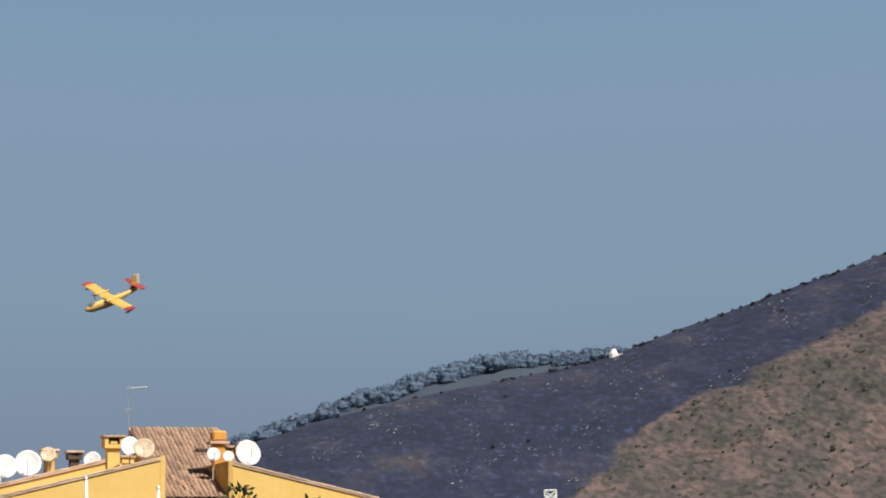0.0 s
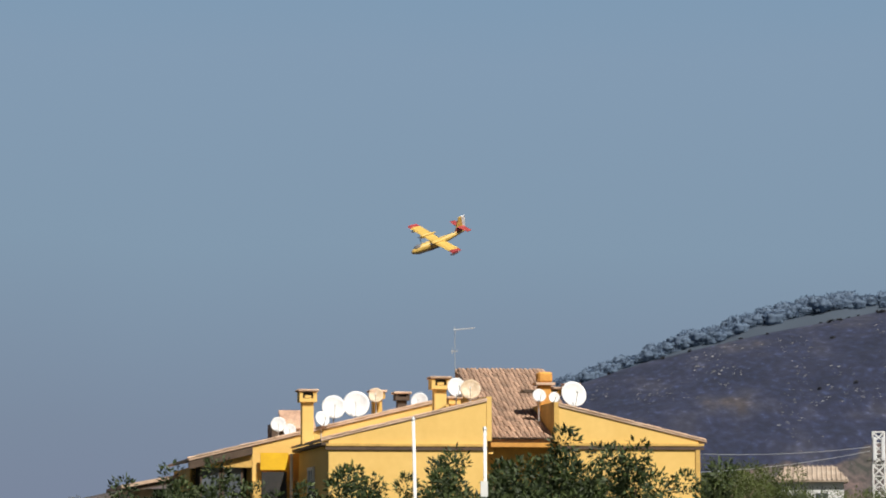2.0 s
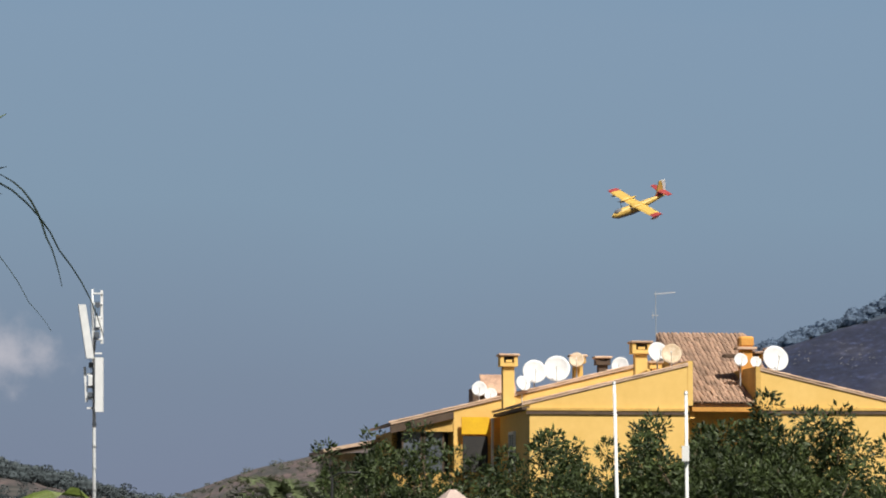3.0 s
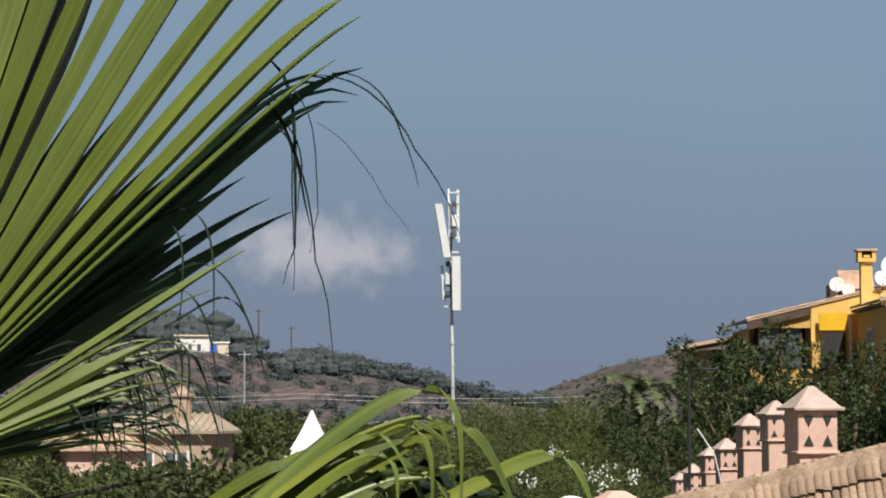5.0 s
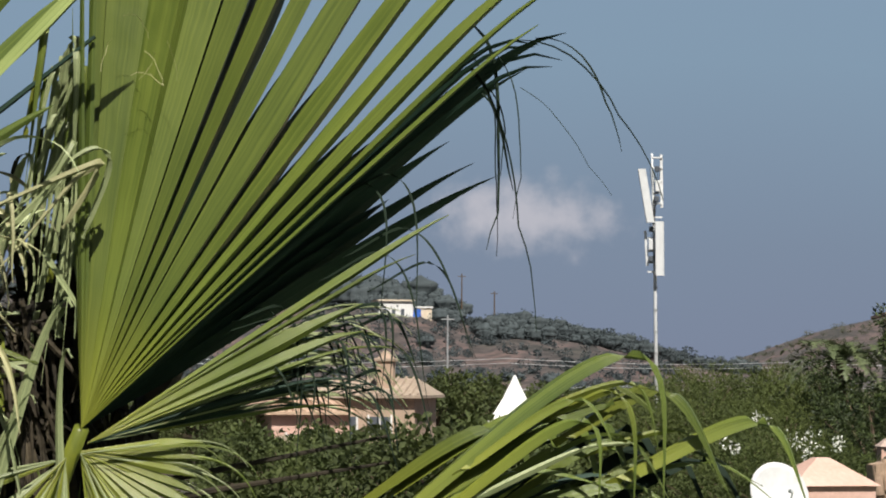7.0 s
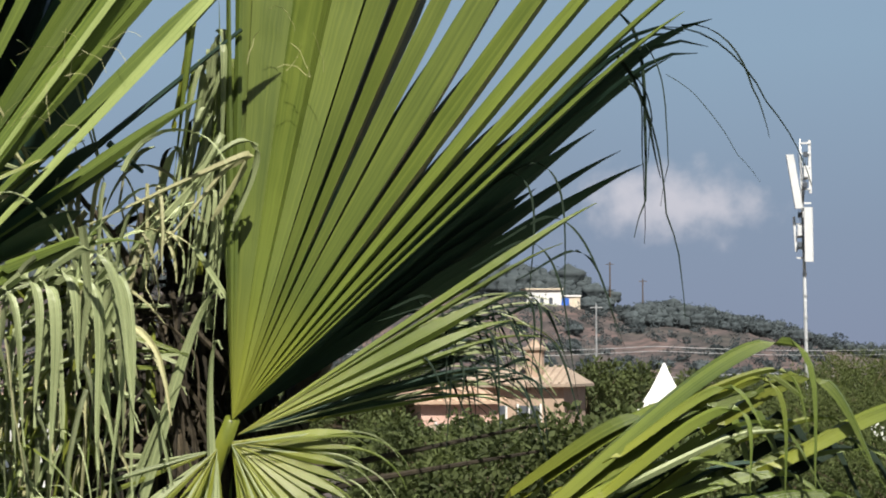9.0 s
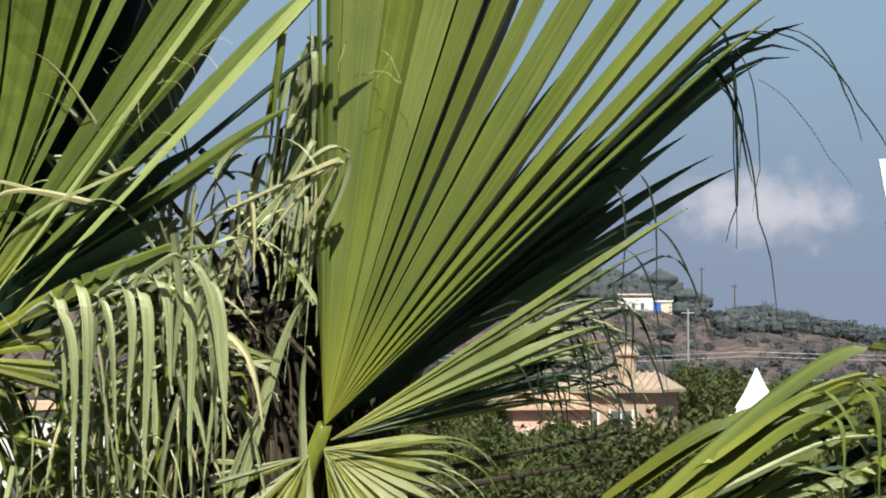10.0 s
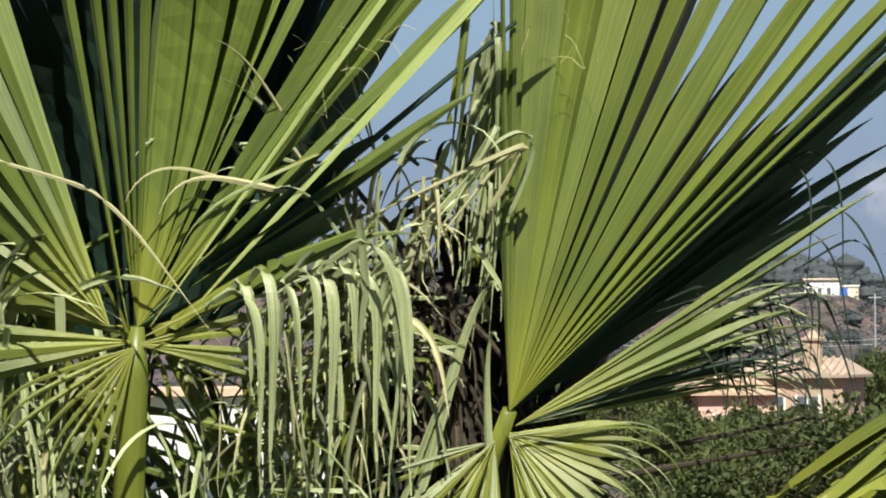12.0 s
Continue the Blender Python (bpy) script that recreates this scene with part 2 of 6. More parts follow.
def tube(bm, points, radii, sides=8):
    """A tapered tube along points."""
    rings = []
    pts = [Vector(p) for p in points]
    for i, p in enumerate(pts):
        d = (pts[min(i + 1, len(pts) - 1)] - pts[max(i - 1, 0)]).normalized()
        u = d.cross(Vector((0.31, 0.94, 0.17))).normalized()
        w = d.cross(u)
        r = radii[i] if isinstance(radii, (list, tuple)) else radii
        rings.append([bm.verts.new(p + (u * math.cos(a) + w * math.sin(a)) * r) for a in [2 * math.pi * k / sides for k in range(sides)]])
    for a, b in zip(rings, rings[1:]):
        for k in range(sides):
            bm.faces.new((a[k], a[(k + 1) % sides], b[(k + 1) % sides], b[k]))
    bm.faces.new(rings[0][::-1])
    bm.faces.new(rings[-1])
    return bm


def bearing(az, d, z=0.0, turn=0.0):
    """A place d metres off at the bearing az (degrees to the right of north), its own y pointing away, turned by turn."""
    return pose(math.sin(radians(az)) * d, math.cos(radians(az)) * d, z, 0, 0, -az + turn)


def rise(el, d):
    return EYE.z + d * math.tan(radians(el))


# ------------------------------------------------------------------ sky backdrop
def sky_backdrop():
    """Smoke haze that stands behind the hills, beyond everything else."""
    bm = bmesh.new()
    R = 4700.0
    cols = []
    for i in range(61):
        a = radians(-75 + 150 * i / 60)
        cols.append([bm.verts.new((math.sin(a) * R, math.cos(a) * R, z)) for z in (-300, 0, 300, 700, 1200, 1600)])
    for a, b in zip(cols, cols[1:]):
        for k in range(5):
            bm.faces.new((a[k], a[k + 1], b[k + 1], b[k]))
    m = bpy.data.materials.new("hazy_sky")
    m.use_nodes = True
    nt = m.node_tree
    nd, ln = nt.nodes, nt.links
    nd.remove(nd["Principled BSDF"])
    em, geo, sep, mr, ramp = (nd.new("ShaderNode" + n) for n in ("Emission", "NewGeometry", "SeparateXYZ", "MapRange", "ValToRGB"))
    ln.new(geo.outputs["Position"], sep.inputs[0])
    noise_node = nd.new("ShaderNodeTexNoise")
    noise_node.inputs["Scale"].default_value = 0.0011
    noise_node.inputs["Detail"].default_value = 3
    ln.new(geo.outputs["Position"], noise_node.inputs["Vector"])
    madd = nd.new("ShaderNodeMath")
    madd.operation = "MULTIPLY_ADD"
    ln.new(noise_node.outputs[0], madd.inputs[0])
    madd.inputs[1].default_value = 130.0
    ln.new(sep.outputs[2], madd.inputs[2])
    ln.new(madd.outputs[0], mr.inputs[0])
    mr.inputs[1].default_value, mr.inputs[2].default_value = 65.0, 1065.0
    ln.new(mr.outputs[0], ramp.inputs[0])
    cr = ramp.color_ramp
    stops = ((0.0, (0.194, 0.228, 0.322)), (0.22, (0.199, 0.255, 0.346)), (0.5, (0.222, 0.316, 0.420)), (0.8, (0.225, 0.325, 0.445)), (1.0, (0.200, 0.320, 0.455)))
    while len(cr.elements) < len(stops):
        cr.elements.new(0.5)
    for e, (p, c) in zip(cr.elements, stops):
        e.position, e.color = p, (*c, 1)
    # a drifting pale cloud of vapour
    cloud = bearing(-11.15, R, rise(3.15, R)).translation
    vm, ms, ln_len = nd.new("ShaderNodeVectorMath"), nd.new("ShaderNodeMapping"), nd.new("ShaderNodeVectorMath")
    vm.operation, ln_len.operation = "SUBTRACT", "LENGTH"
    vm.inputs[1].default_value = cloud
    ln.new(geo.outputs["Position"], vm.inputs[0])
    ln.new(vm.outputs[0], ms.inputs[0])
    ms.inputs["Rotation"].default_value = (0, radians(20), 0)
    ms.inputs["Scale"].default_value = (1 / 175.0, 1 / 300.0, 1 / 66.0)
    ln.new(ms.outputs[0], ln_len.inputs[0])
    puff = nd.new("ShaderNodeTexNoise")
    puff.inputs["Scale"].default_value, puff.inputs["Detail"].default_value = 0.018, 6
    ln.new(geo.outputs["Position"], puff.inputs["Vector"])
    sub = nd.new("ShaderNodeMath")
    sub.operation = "MULTIPLY_ADD"
    ln.new(puff.outputs[0], sub.inputs[0])
    sub.inputs[1].default_value = 2.0
    inv = nd.new("ShaderNodeMath")
    inv.operation = "MULTIPLY"
    inv.inputs[1].default_value = -1.0
    ln.new(ln_len.outputs["Value"], inv.inputs[0])
    ln.new(inv.outputs[0], sub.inputs[2])
    cm = nd.new("ShaderNodeMapRange")
    cm.interpolation_type = "SMOOTHSTEP"
    ln.new(sub.outputs[0], cm.inputs[0])
    cm.inputs[1].default_value, cm.inputs[2].default_value, cm.inputs[4].default_value = -0.2, 1.0, 0.85
    mxc = nd.new("ShaderNodeMix")
    mxc.data_type = "RGBA"
    ln.new(cm.outputs[0], mxc.inputs[0])
    ln.new(ramp.outputs[0], mxc.inputs[6])
    mxc.inputs[7].default_value = (0.52, 0.51, 0.56, 1)
    ln.new(mxc.outputs[2], em.inputs[0])
    em.inputs[1].default_value = 0.87
    ln.new(em.outputs[0], nd["Material Output"].inputs[0])
    ob = part("backdrop", bm, m)
    return tagged(ob, "grey blue smoky sky haze beyond the hills", "sky", kind="structure")


sky_backdrop()

# ------------------------------------------------------------------ ground and hills
RIDGE_R = [(-8.2, 0.10), (-7.2, 0.33), (-6.69, 0.49), (-5.4, 0.95), (-4.2, 1.22), (-3.77, 1.32), (-1.0, 1.95), (2, 2.65), (4.76, 3.27), (5.96, 3.66), (7.49, 4.03),
           (8.58, 4.26), (9.68, 4.45), (10.78, 4.66), (11.87, 4.95), (12.97, 5.37), (14.07, 5.73), (15.16, 6.13), (16.25, 6.48), (17.2, 6.85), (22, 8.3), (40, 5.0), (70, 1.0)]
RIDGE_L = [(-60, 0.5), (-40, 1.6), (-25, 2.0), (-16, 1.75), (-13.9, 1.55), (-13.0, 1.5), (-12.4, 1.25), (-11.8, 1.0), (-11.3, 1.05), (-10.6, 0.95), (-9.7, 0.8), (-8.6, 0.5), (-7.2, 0.22), (-5, 0.0), (70, 0.0)]
BURNT = [(-20, 9.0), (2.0, 9.0), (4.0, 1.2), (10.0, 1.7), (10.74, 2.28), (11.29, 2.6), (12.06, 3.14), (12.61, 3.67), (13.27, 4.1), (14.58, 4.51), (15.14, 5.04), (16.96, 5.76), (20, 6.6), (60, 9)]
R_RIGHT, R_LEFT = 1100.0, 560.0


def table(rows, a):
    return float(np.interp(a, [r[0] for r in rows], [r[1] for r in rows]))


def smooth(u):
    u = min(1.0, max(0.0, u))
    return u * u * (3 - 2 * u)


def ground_height(az, d):
    """The lie of the land: level near the houses, the long burnt hill to the north-east, the terraced hill to the north-west."""
    n = noise.noise(Vector((math.sin(radians(az)) * d * 0.012, math.cos(radians(az)) * d * 0.012, 0.3)))
    n2 = noise.noise(Vector((math.sin(radians(az)) * d * 0.05, math.cos(radians(az)) * d * 0.05, 1.3)))
    h = 0.0
    for rows, R, start in ((RIDGE_R, R_RIGHT, 760.0), (RIDGE_L, R_LEFT, 390.0)):
        top = R * math.tan(radians(table(rows, az)))
        if abs(az) < 75:
            u = (d - start) / (R - start)
            if u > 0:
                k = (0.55 * u + 0.45 * smooth(u)) if u < 1 else max(0.0, 1 - ((u - 1) * 1.2) ** 2 - (u - 1) * 0.6)
                wob = (n * 6 + n2 * 1.6) * min(1.0, 4 * u) * max(0.0, 1 - abs(u - 0.5) * 2) * min(1.0, top / 40)
                h = max(h, top * k + 6.0 * min(1.0, max(u, 0)) + wob)
    return h


def ground():
    dists = [0, 30, 60, 90, 120, 160, 200, 240, 280, 320, 360] + [390 + 8.5 * i for i in range(21)] + [600, 660, 720] + [760 + 8.5 * i for i in range(41)] + [1110, 1130, 1180, 1260, 1400, 1700, 2200, 3000, 4200, 4690]
    azs = [-180 + 10 * i for i in range(12)] + [-60 + 2.0 * i for i in range(18)] + [-24 + 0.25 * i for i in range(192)] + [24 + 3 * i for i in range(13)] + [70 + 10 * i for i in range(12)]
    bm = bmesh.new()
    mask, bounce_dim = bm.verts.layers.float.new("burnt"), bm.verts.layers.float.new("garden")
    grid = []
    for a in azs:
        row = []
        for d in dists:
            z = ground_height(a, d)
            v = bm.verts.new((math.sin(radians(a)) * d, math.cos(radians(a)) * d, z))
            # unseen near ground, coloured dark to cut light bounced onto the palm
            v[bounce_dim] = max(0.0, min(1.0, 2.0 - d / 60))
            if d > 600:
                el = math.degrees(math.atan2(z - EYE.z, d))
                v[mask] = max(-1.0, min(2.0, 0.5 + (el - table(BURNT, a)) * 1.9))
            row.append(v)
        grid.append(row)
    n = len(azs)
    for i in range(n):
        a, b = grid[i], grid[(i + 1) % n]
        for k in range(len(dists) - 1):
            f = bm.faces.new((a[k], b[k], b[k + 1], a[k + 1]))
            f.smooth = True
    m = bpy.data.materials.new("hillside_earth")
    m.use_nodes = True
    nt = m.node_tree
    nd, ln = nt.nodes, nt.links
    bs = nd["Principled BSDF"]
    bs.inputs["Roughness"].default_value = 0.95
    geo, att = nd.new("ShaderNodeNewGeometry"), nd.new("ShaderNodeAttribute")
    att.attribute_name = "burnt"

    lie = nd.new("ShaderNodeMapping")
    lie.inputs["Scale"].default_value = (1.0, 0.32, 0.8)
    ln.new(geo.outputs["Position"], lie.inputs[0])

    def noise_at(scale, detail=6):
        nn = nd.new("ShaderNodeTexNoise")
        nn.inputs["Scale"].default_value, nn.inputs["Detail"].default_value = scale, detail
        ln.new(lie.outputs[0], nn.inputs["Vector"])
        return nn.outputs[0]

    def ramp_of(src, stops):
        r = nd.new("ShaderNodeValToRGB")
        while len(r.color_ramp.elements) < len(stops):
            r.color_ramp.elements.new(0.5)
        for e, (p, c) in zip(r.color_ramp.elements, stops):
            e.position, e.color = p, (*c, 1)
        ln.new(src, r.inputs[0])
        return r.outputs[0]

    # earth and ash colours carry extra blue: the hill's haze painted in
    dry = ramp_of(noise_at(0.085, 8), ((0.34, (0.060, 0.056, 0.051)), (0.46, (0.078, 0.065, 0.063)), (0.56, (0.112, 0.082, 0.078)), (0.7, (0.128, 0.090, 0.082))))
    speck = ramp_of(noise_at(0.5, 8), ((0.40, (0.6, 0.66, 0.64)), (0.5, (0.95, 0.95, 0.95)), (0.60, (1.35, 1.3, 1.24))))
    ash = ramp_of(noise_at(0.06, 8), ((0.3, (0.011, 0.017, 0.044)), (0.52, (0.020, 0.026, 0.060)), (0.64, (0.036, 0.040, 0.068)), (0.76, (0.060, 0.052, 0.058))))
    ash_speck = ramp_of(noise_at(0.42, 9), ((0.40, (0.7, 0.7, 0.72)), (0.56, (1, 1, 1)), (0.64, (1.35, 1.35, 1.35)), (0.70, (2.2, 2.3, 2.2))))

    def mul(a, b):
        mx = nd.new("ShaderNodeMix")
        mx.data_type, mx.blend_type = "RGBA", "MULTIPLY"
        mx.inputs[0].default_value = 1
        ln.new(a, mx.inputs[6])
        ln.new(b, mx.inputs[7])
        return mx.outputs[2]

    edge = nd.new("ShaderNodeMath")
    edge.operation = "MULTIPLY_ADD"
    ln.new(noise_at(0.045, 9), edge.inputs[0])
    edge.inputs[1].default_value = 3.0
    ln.new(att.outputs["Fac"], edge.inputs[2])
    mr = nd.new("ShaderNodeMapRange")
    ln.new(edge.outputs[0], mr.inputs[0])
    mr.inputs[1].default_value, mr.inputs[2].default_value = 1.88, 2.16
    mx = nd.new("ShaderNodeMix")
    mx.data_type = "RGBA"
    ln.new(mr.outputs[0], mx.inputs[0])
    ln.new(mul(dry, speck), mx.inputs[6])
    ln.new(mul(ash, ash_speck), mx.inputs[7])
    # dark green added to the near ground, out of view, against bounce light
    green = nd.new("ShaderNodeAttribute")
    green.attribute_name = "garden"
    garden = nd.new("ShaderNodeMix")
    garden.data_type = "RGBA"
    ln.new(green.outputs["Fac"], garden.inputs[0])
    ln.new(mx.outputs[2], garden.inputs[6])
    ln.new(ramp_of(noise_at(2.0, 8), ((0.3, (0.022, 0.036, 0.016)), (0.7, (0.05, 0.075, 0.03)))), garden.inputs[7])
    ln.new(garden.outputs[2], bs.inputs["Base Color"])
    bp = nd.new("ShaderNodeBump")
    bp.inputs["Strength"].default_value, bp.inputs["Distance"].default_value = 0.6, 1.2
    ln.new(noise_at(0.16, 8), bp.inputs["Height"])
    ln.new(bp.outputs[0], bs.inputs["Normal"])
    return tagged(part("ground", bm, m), "dry brown hillside with a burnt black upper slope", "hill", kind="structure")


ground()


# ------------------------------------------------------------------ foliage
def leaf_cloud(rng, centres, radii, per, length, width, hang=0.2, flat=1.0):
    """Small pointed leaves scattered through clumps; one folded diamond each."""
    n = len(centres) * per
    c = np.repeat(np.asarray(centres, float), per, 0)
    r = np.repeat(np.asarray(radii, float), per)[:, None]
    d = rng.normal(size=(n, 3))
    d /= np.linalg.norm(d, axis=1)[:, None]
    p = c + d * r * np.cbrt(rng.uniform(0.15, 1, (n, 1))) * np.array([1, 1, flat])
    ax = d + rng.normal(size=(n, 3)) * 0.6 + np.array([0, 0, -hang])
    ax /= np.linalg.norm(ax, axis=1)[:, None]
    sd = np.cross(ax, rng.normal(size=(n, 3)))
    sd /= np.linalg.norm(sd, axis=1)[:, None] + 1e-9
    L, W = length * rng.uniform(0.6, 1.3, (n, 1)), width * rng.uniform(0.6, 1.3, (n, 1))
    v = np.stack([p, p + ax * L * 0.5 + sd * W, p + ax * L, p + ax * L * 0.5 - sd * W], 1).reshape(-1, 3)
    f = np.arange(4 * n).reshape(n, 4)
    return v, f


def big_mesh(name, v, f, material, parent=None, label=""):
    me = bpy.data.meshes.new(name)
    me.vertices.add(len(v))
    me.vertices.foreach_set("co", np.asarray(v, np.float32).ravel())
    k = f.shape[1]
    me.loops.add(f.size)
    me.loops.foreach_set("vertex_index", f.astype(np.int32).ravel())
    me.polygons.add(len(f))
    me.polygons.foreach_set("loop_start", np.arange(0, f.size, k, dtype=np.int32))
    me.update(calc_edges=True)
    me.materials.append(material)
    ob = new(name, me)
    ob.parent = parent
    if label:
        tagged(ob, label)
    return ob


def tree(seed, height, spread, clumps, per, leaf, width, material, label, category="tree", clump=0.45, hang=0.5, low=0.35, limbs=0):
    """Tapered trunk, limbs to every few clumps, and a crown of leaf tufts with gaps."""
    rng = np.random.default_rng(seed)
    root = thing("tree", Matrix(), label, category)
    cs, rs = [], []
    for b in range(limbs):
        a, reach, tip = b * 2.4 + rng.uniform(-0.4, 0.4), spread * rng.uniform(0.45, 1.1), height * (1.0 if b == 0 else rng.uniform(0.58, 0.97))
        for j in range(clumps // limbs):
            u = 0.3 + 0.7 * j / (clumps // limbs - 1)
            cs.append((reach * u ** 1.1 * math.cos(a) + rng.normal() * 0.09, reach * u ** 1.1 * math.sin(a) + rng.normal() * 0.09, height * 0.18 + (tip - clump * 0.7 - height * 0.18) * u))
            rs.append(clump * rng.uniform(0.75, 1.15) * (1.15 - 0.35 * u))
    for i in range(0 if limbs else clumps):
        a, u = rng.uniform(0, 2 * math.pi), rng.uniform(0, 1)
        z = height * (low + (1 - low) * u) - clump * 0.6
        rad = spread * math.sqrt(max(0.05, math.sin(math.pi * min(0.97, 0.12 + 0.8 * u)))) * rng.uniform(0.35, 1.0)
        cs.append((rad * math.cos(a), rad * math.sin(a), z))
        rs.append(clump * rng.uniform(0.6, 1.25))
    bm = bmesh.new()
    tube(bm, [(0, 0, -0.2), (0.08, 0.05, height * 0.25), (-0.05, 0.1, height * 0.55), (0.05, 0, height * 0.85)], [height * 0.025, height * 0.02, height * 0.013, height * 0.004], 8)
    for c in cs[::2]:
        z0 = height * rng.uniform(0.2, 0.55)
        z0 = min(z0, c[2] - 0.1)
        mid = (c[0] * 0.45, c[1] * 0.45, z0 + (c[2] - z0) * 0.6)
        tube(bm, [(0, 0, z0), mid, c], [height * 0.009, height * 0.006, height * 0.002], 5)
    part("trunk", bm, M_BARK, root, smooth=True)
    v, f = leaf_cloud(rng, cs, rs, per, leaf, width, hang)
    big_mesh("crown", v, f, material, root)
    return root


def place_trees(protos, rows, group):
    """Stands the trees, and copies of them, at bearings: (az, height of the top above the eye level in degrees, distance)."""
    for i, (az, el, d) in enumerate(rows):
        src, high = protos[i % len(protos)]
        k = rise(el, d) / high
        m = bearing(az, d, 0, 67 * i) @ Matrix.Diagonal((k, k, k, 1))
        if i < len(protos):
            src.matrix_world = m
            src["group"] = group
        else:
            ob = copy_thing(src, Matrix())
            ob.matrix_basis = m


# ------------------------------------------------------------------ trees and scrub
def garden_trees():
    protos = []
    for k, (h, s) in enumerate(((8.0, 2.1), (7.6, 2.3), (8.4, 1.9))):
        protos.append((tree(20 + k, h, s, 152, 165, 0.155, 0.027, M_LEAF, "leafy dark green garden tree beside the yellow apartment building", clump=0.40, hang=-0.3, limbs=19), h))
    rows = [(3.05, 2.42, 70), (2.0, 2.1, 71), (1.15, 1.35, 68), (0.1, 0.75, 72), (5.5, 2.1, 70), (4.4, 2.1, 72), (6.5, 1.2, 69), (-2.3, 1.78, 78), (-2.9, 1.1, 80), (-1.6, 1.8, 76),
            (-3.8, 0.5, 77), (-0.75, 0.75, 70), (7.4, 1.0, 74), (-4.3, 0.45, 82), (-2.6, 1.2, 74), (3.6, 1.3, 67), (5.0, 1.0, 66), (-5.0, 0.15, 84), (-4.0, 0.1, 70), (1.64, 1.52, 69), (2.34, 1.79, 71), (3.31, 2.00, 70), (4.17, 2.11, 68), (4.65, 1.78, 66)]
    place_trees(protos, rows, "garden trees")
    pines = [(tree(40, 7.0, 3.0, 150, 200, 0.16, 0.018, M_LEAF_PINE, "broad dense green pine tree", clump=0.7, hang=-0.2, low=0.3), 7.0),
             (tree(41, 6.0, 3.4, 150, 200, 0.16, 0.018, M_LEAF_PINE, "broad dense green pine tree", clump=0.7, hang=-0.2, low=0.3), 6.0)]
    rows = [(-7.6, 0.2, 95), (-6.7, 0.25, 100), (-5.9, 0.2, 95), (-5.2, 0.05, 90), (-8.6, -0.05, 120), (-4.6, -0.25, 88), (-7.1, -0.3, 85), (-9.5, -0.2, 130), (-6.2, -0.4, 80), (-8.0, -0.5, 84), (-5.6, -1.05, 60), (-6.6, -1.0, 62),
            (7.9, 1.75, 190), (8.3, 1.35, 200), (7.3, 1.6, 180), (9.9, 1.15, 205), (11.0, 1.2, 215), (12.5, 1.3, 230), (14, 1.4, 240), (15.6, 1.3, 230)]
    place_trees(pines, rows, "pine trees")
    bushes = [(tree(50, 5.0, 2.9, 84, 120, 0.21, 0.055, M_LEAF_OLIVE, "rounded olive green bush beside the houses", "bush", clump=0.7, hang=0.1, low=0.15), 5.0),
              (tree(51, 5.0, 2.4, 84, 120, 0.21, 0.055, M_LEAF_OLIVE, "rounded olive green bush beside the houses", "bush", clump=0.7, hang=0.1, low=0.15), 5.0)]
    rows = [(-13.3, -1.1, 75), (-12.2, -0.75, 72), (-11.3, -0.95, 78), (-14.6, -1.1, 70), (-10.4, -0.7, 105), (-15.8, -0.9, 90), (-12.8, -0.05, 170), (-11.9, -0.1, 190), (-10.2, 0.0, 180), (-15.9, 0.1, 200),
            (-17.2, 0.0, 180), (-9.3, -0.7, 95), (-18.8, 0.0, 190), (-13.9, 0.1, 230), (-20.5, 0.1, 190), (-16.4, -0.4, 120), (-12.7, 0.2, 150), (-11.7, 0.08, 155), (-14.5, -1.15, 98), (-15.2, -1.0, 95), (-12.6, -0.72, 66), (-13.4, -1.0, 90), (-15.4, -0.8, 92), (-14.75, -1.1, 86)]
    place_trees(bushes, rows, "garden bushes")


garden_trees()


def feather_palm(az, el, d):
    """A small date palm: trunk and arching fronds with leaflets."""
    p = thing("date_palm", bearing(az, d), "small feathery date palm among the garden trees", "palm tree")
    rng = np.random.default_rng(77)
    top = rise(el, d) - 0.9
    part("trunk", tube(bmesh.new(), [(0, 0, 0), (0.1, 0, top * 0.5), (0, 0, top)], [0.22, 0.17, 0.16], 10), M_BARK, p, smooth=True)
    for k in range(26):
        a, up = k * 2.4, rng.uniform(0.1, 1.5)
        pos, dirv = Vector((0, 0, top)), Vector((math.cos(a), math.sin(a), up)).normalized()
        vs, fs = [], []
        for i in range(26):
            nxt = pos + dirv * 0.075
            side = dirv.cross(Vector((0, 0, 1))).normalized()
            for s in (-1, 1):
                L = 0.42 * math.sin(math.pi * (0.12 + 0.85 * i / 26))
                tip = pos + side * s * L * 0.8 + dirv * L * 0.6 + Vector((0, 0, rng.uniform(-0.08, 0.12)))
                j = len(vs)
                vs += [pos, pos + dirv * 0.085, tip]
                fs.append((j, j + 1, j + 2))
            j = len(vs)
            vs += [pos - side * 0.012, pos + side * 0.012, nxt + side * 0.012, nxt - side * 0.012]
            fs.append((j, j + 1, j + 2, j + 3))
            pos = nxt
            dirv = (dirv + Vector((0, 0, -0.075))).normalized()
        soup("frond", vs, fs, M_LEAF_PALE, p)


M_LEAF_PALE = mat("grey_green_frond", (0.14, 0.17, 0.08), (0.07, 0.095, 0.04), 1.0, 0.5, 0.0, through_light=0.2, island=0.3)
feather_palm(-4.92, 1.0, 84.0)


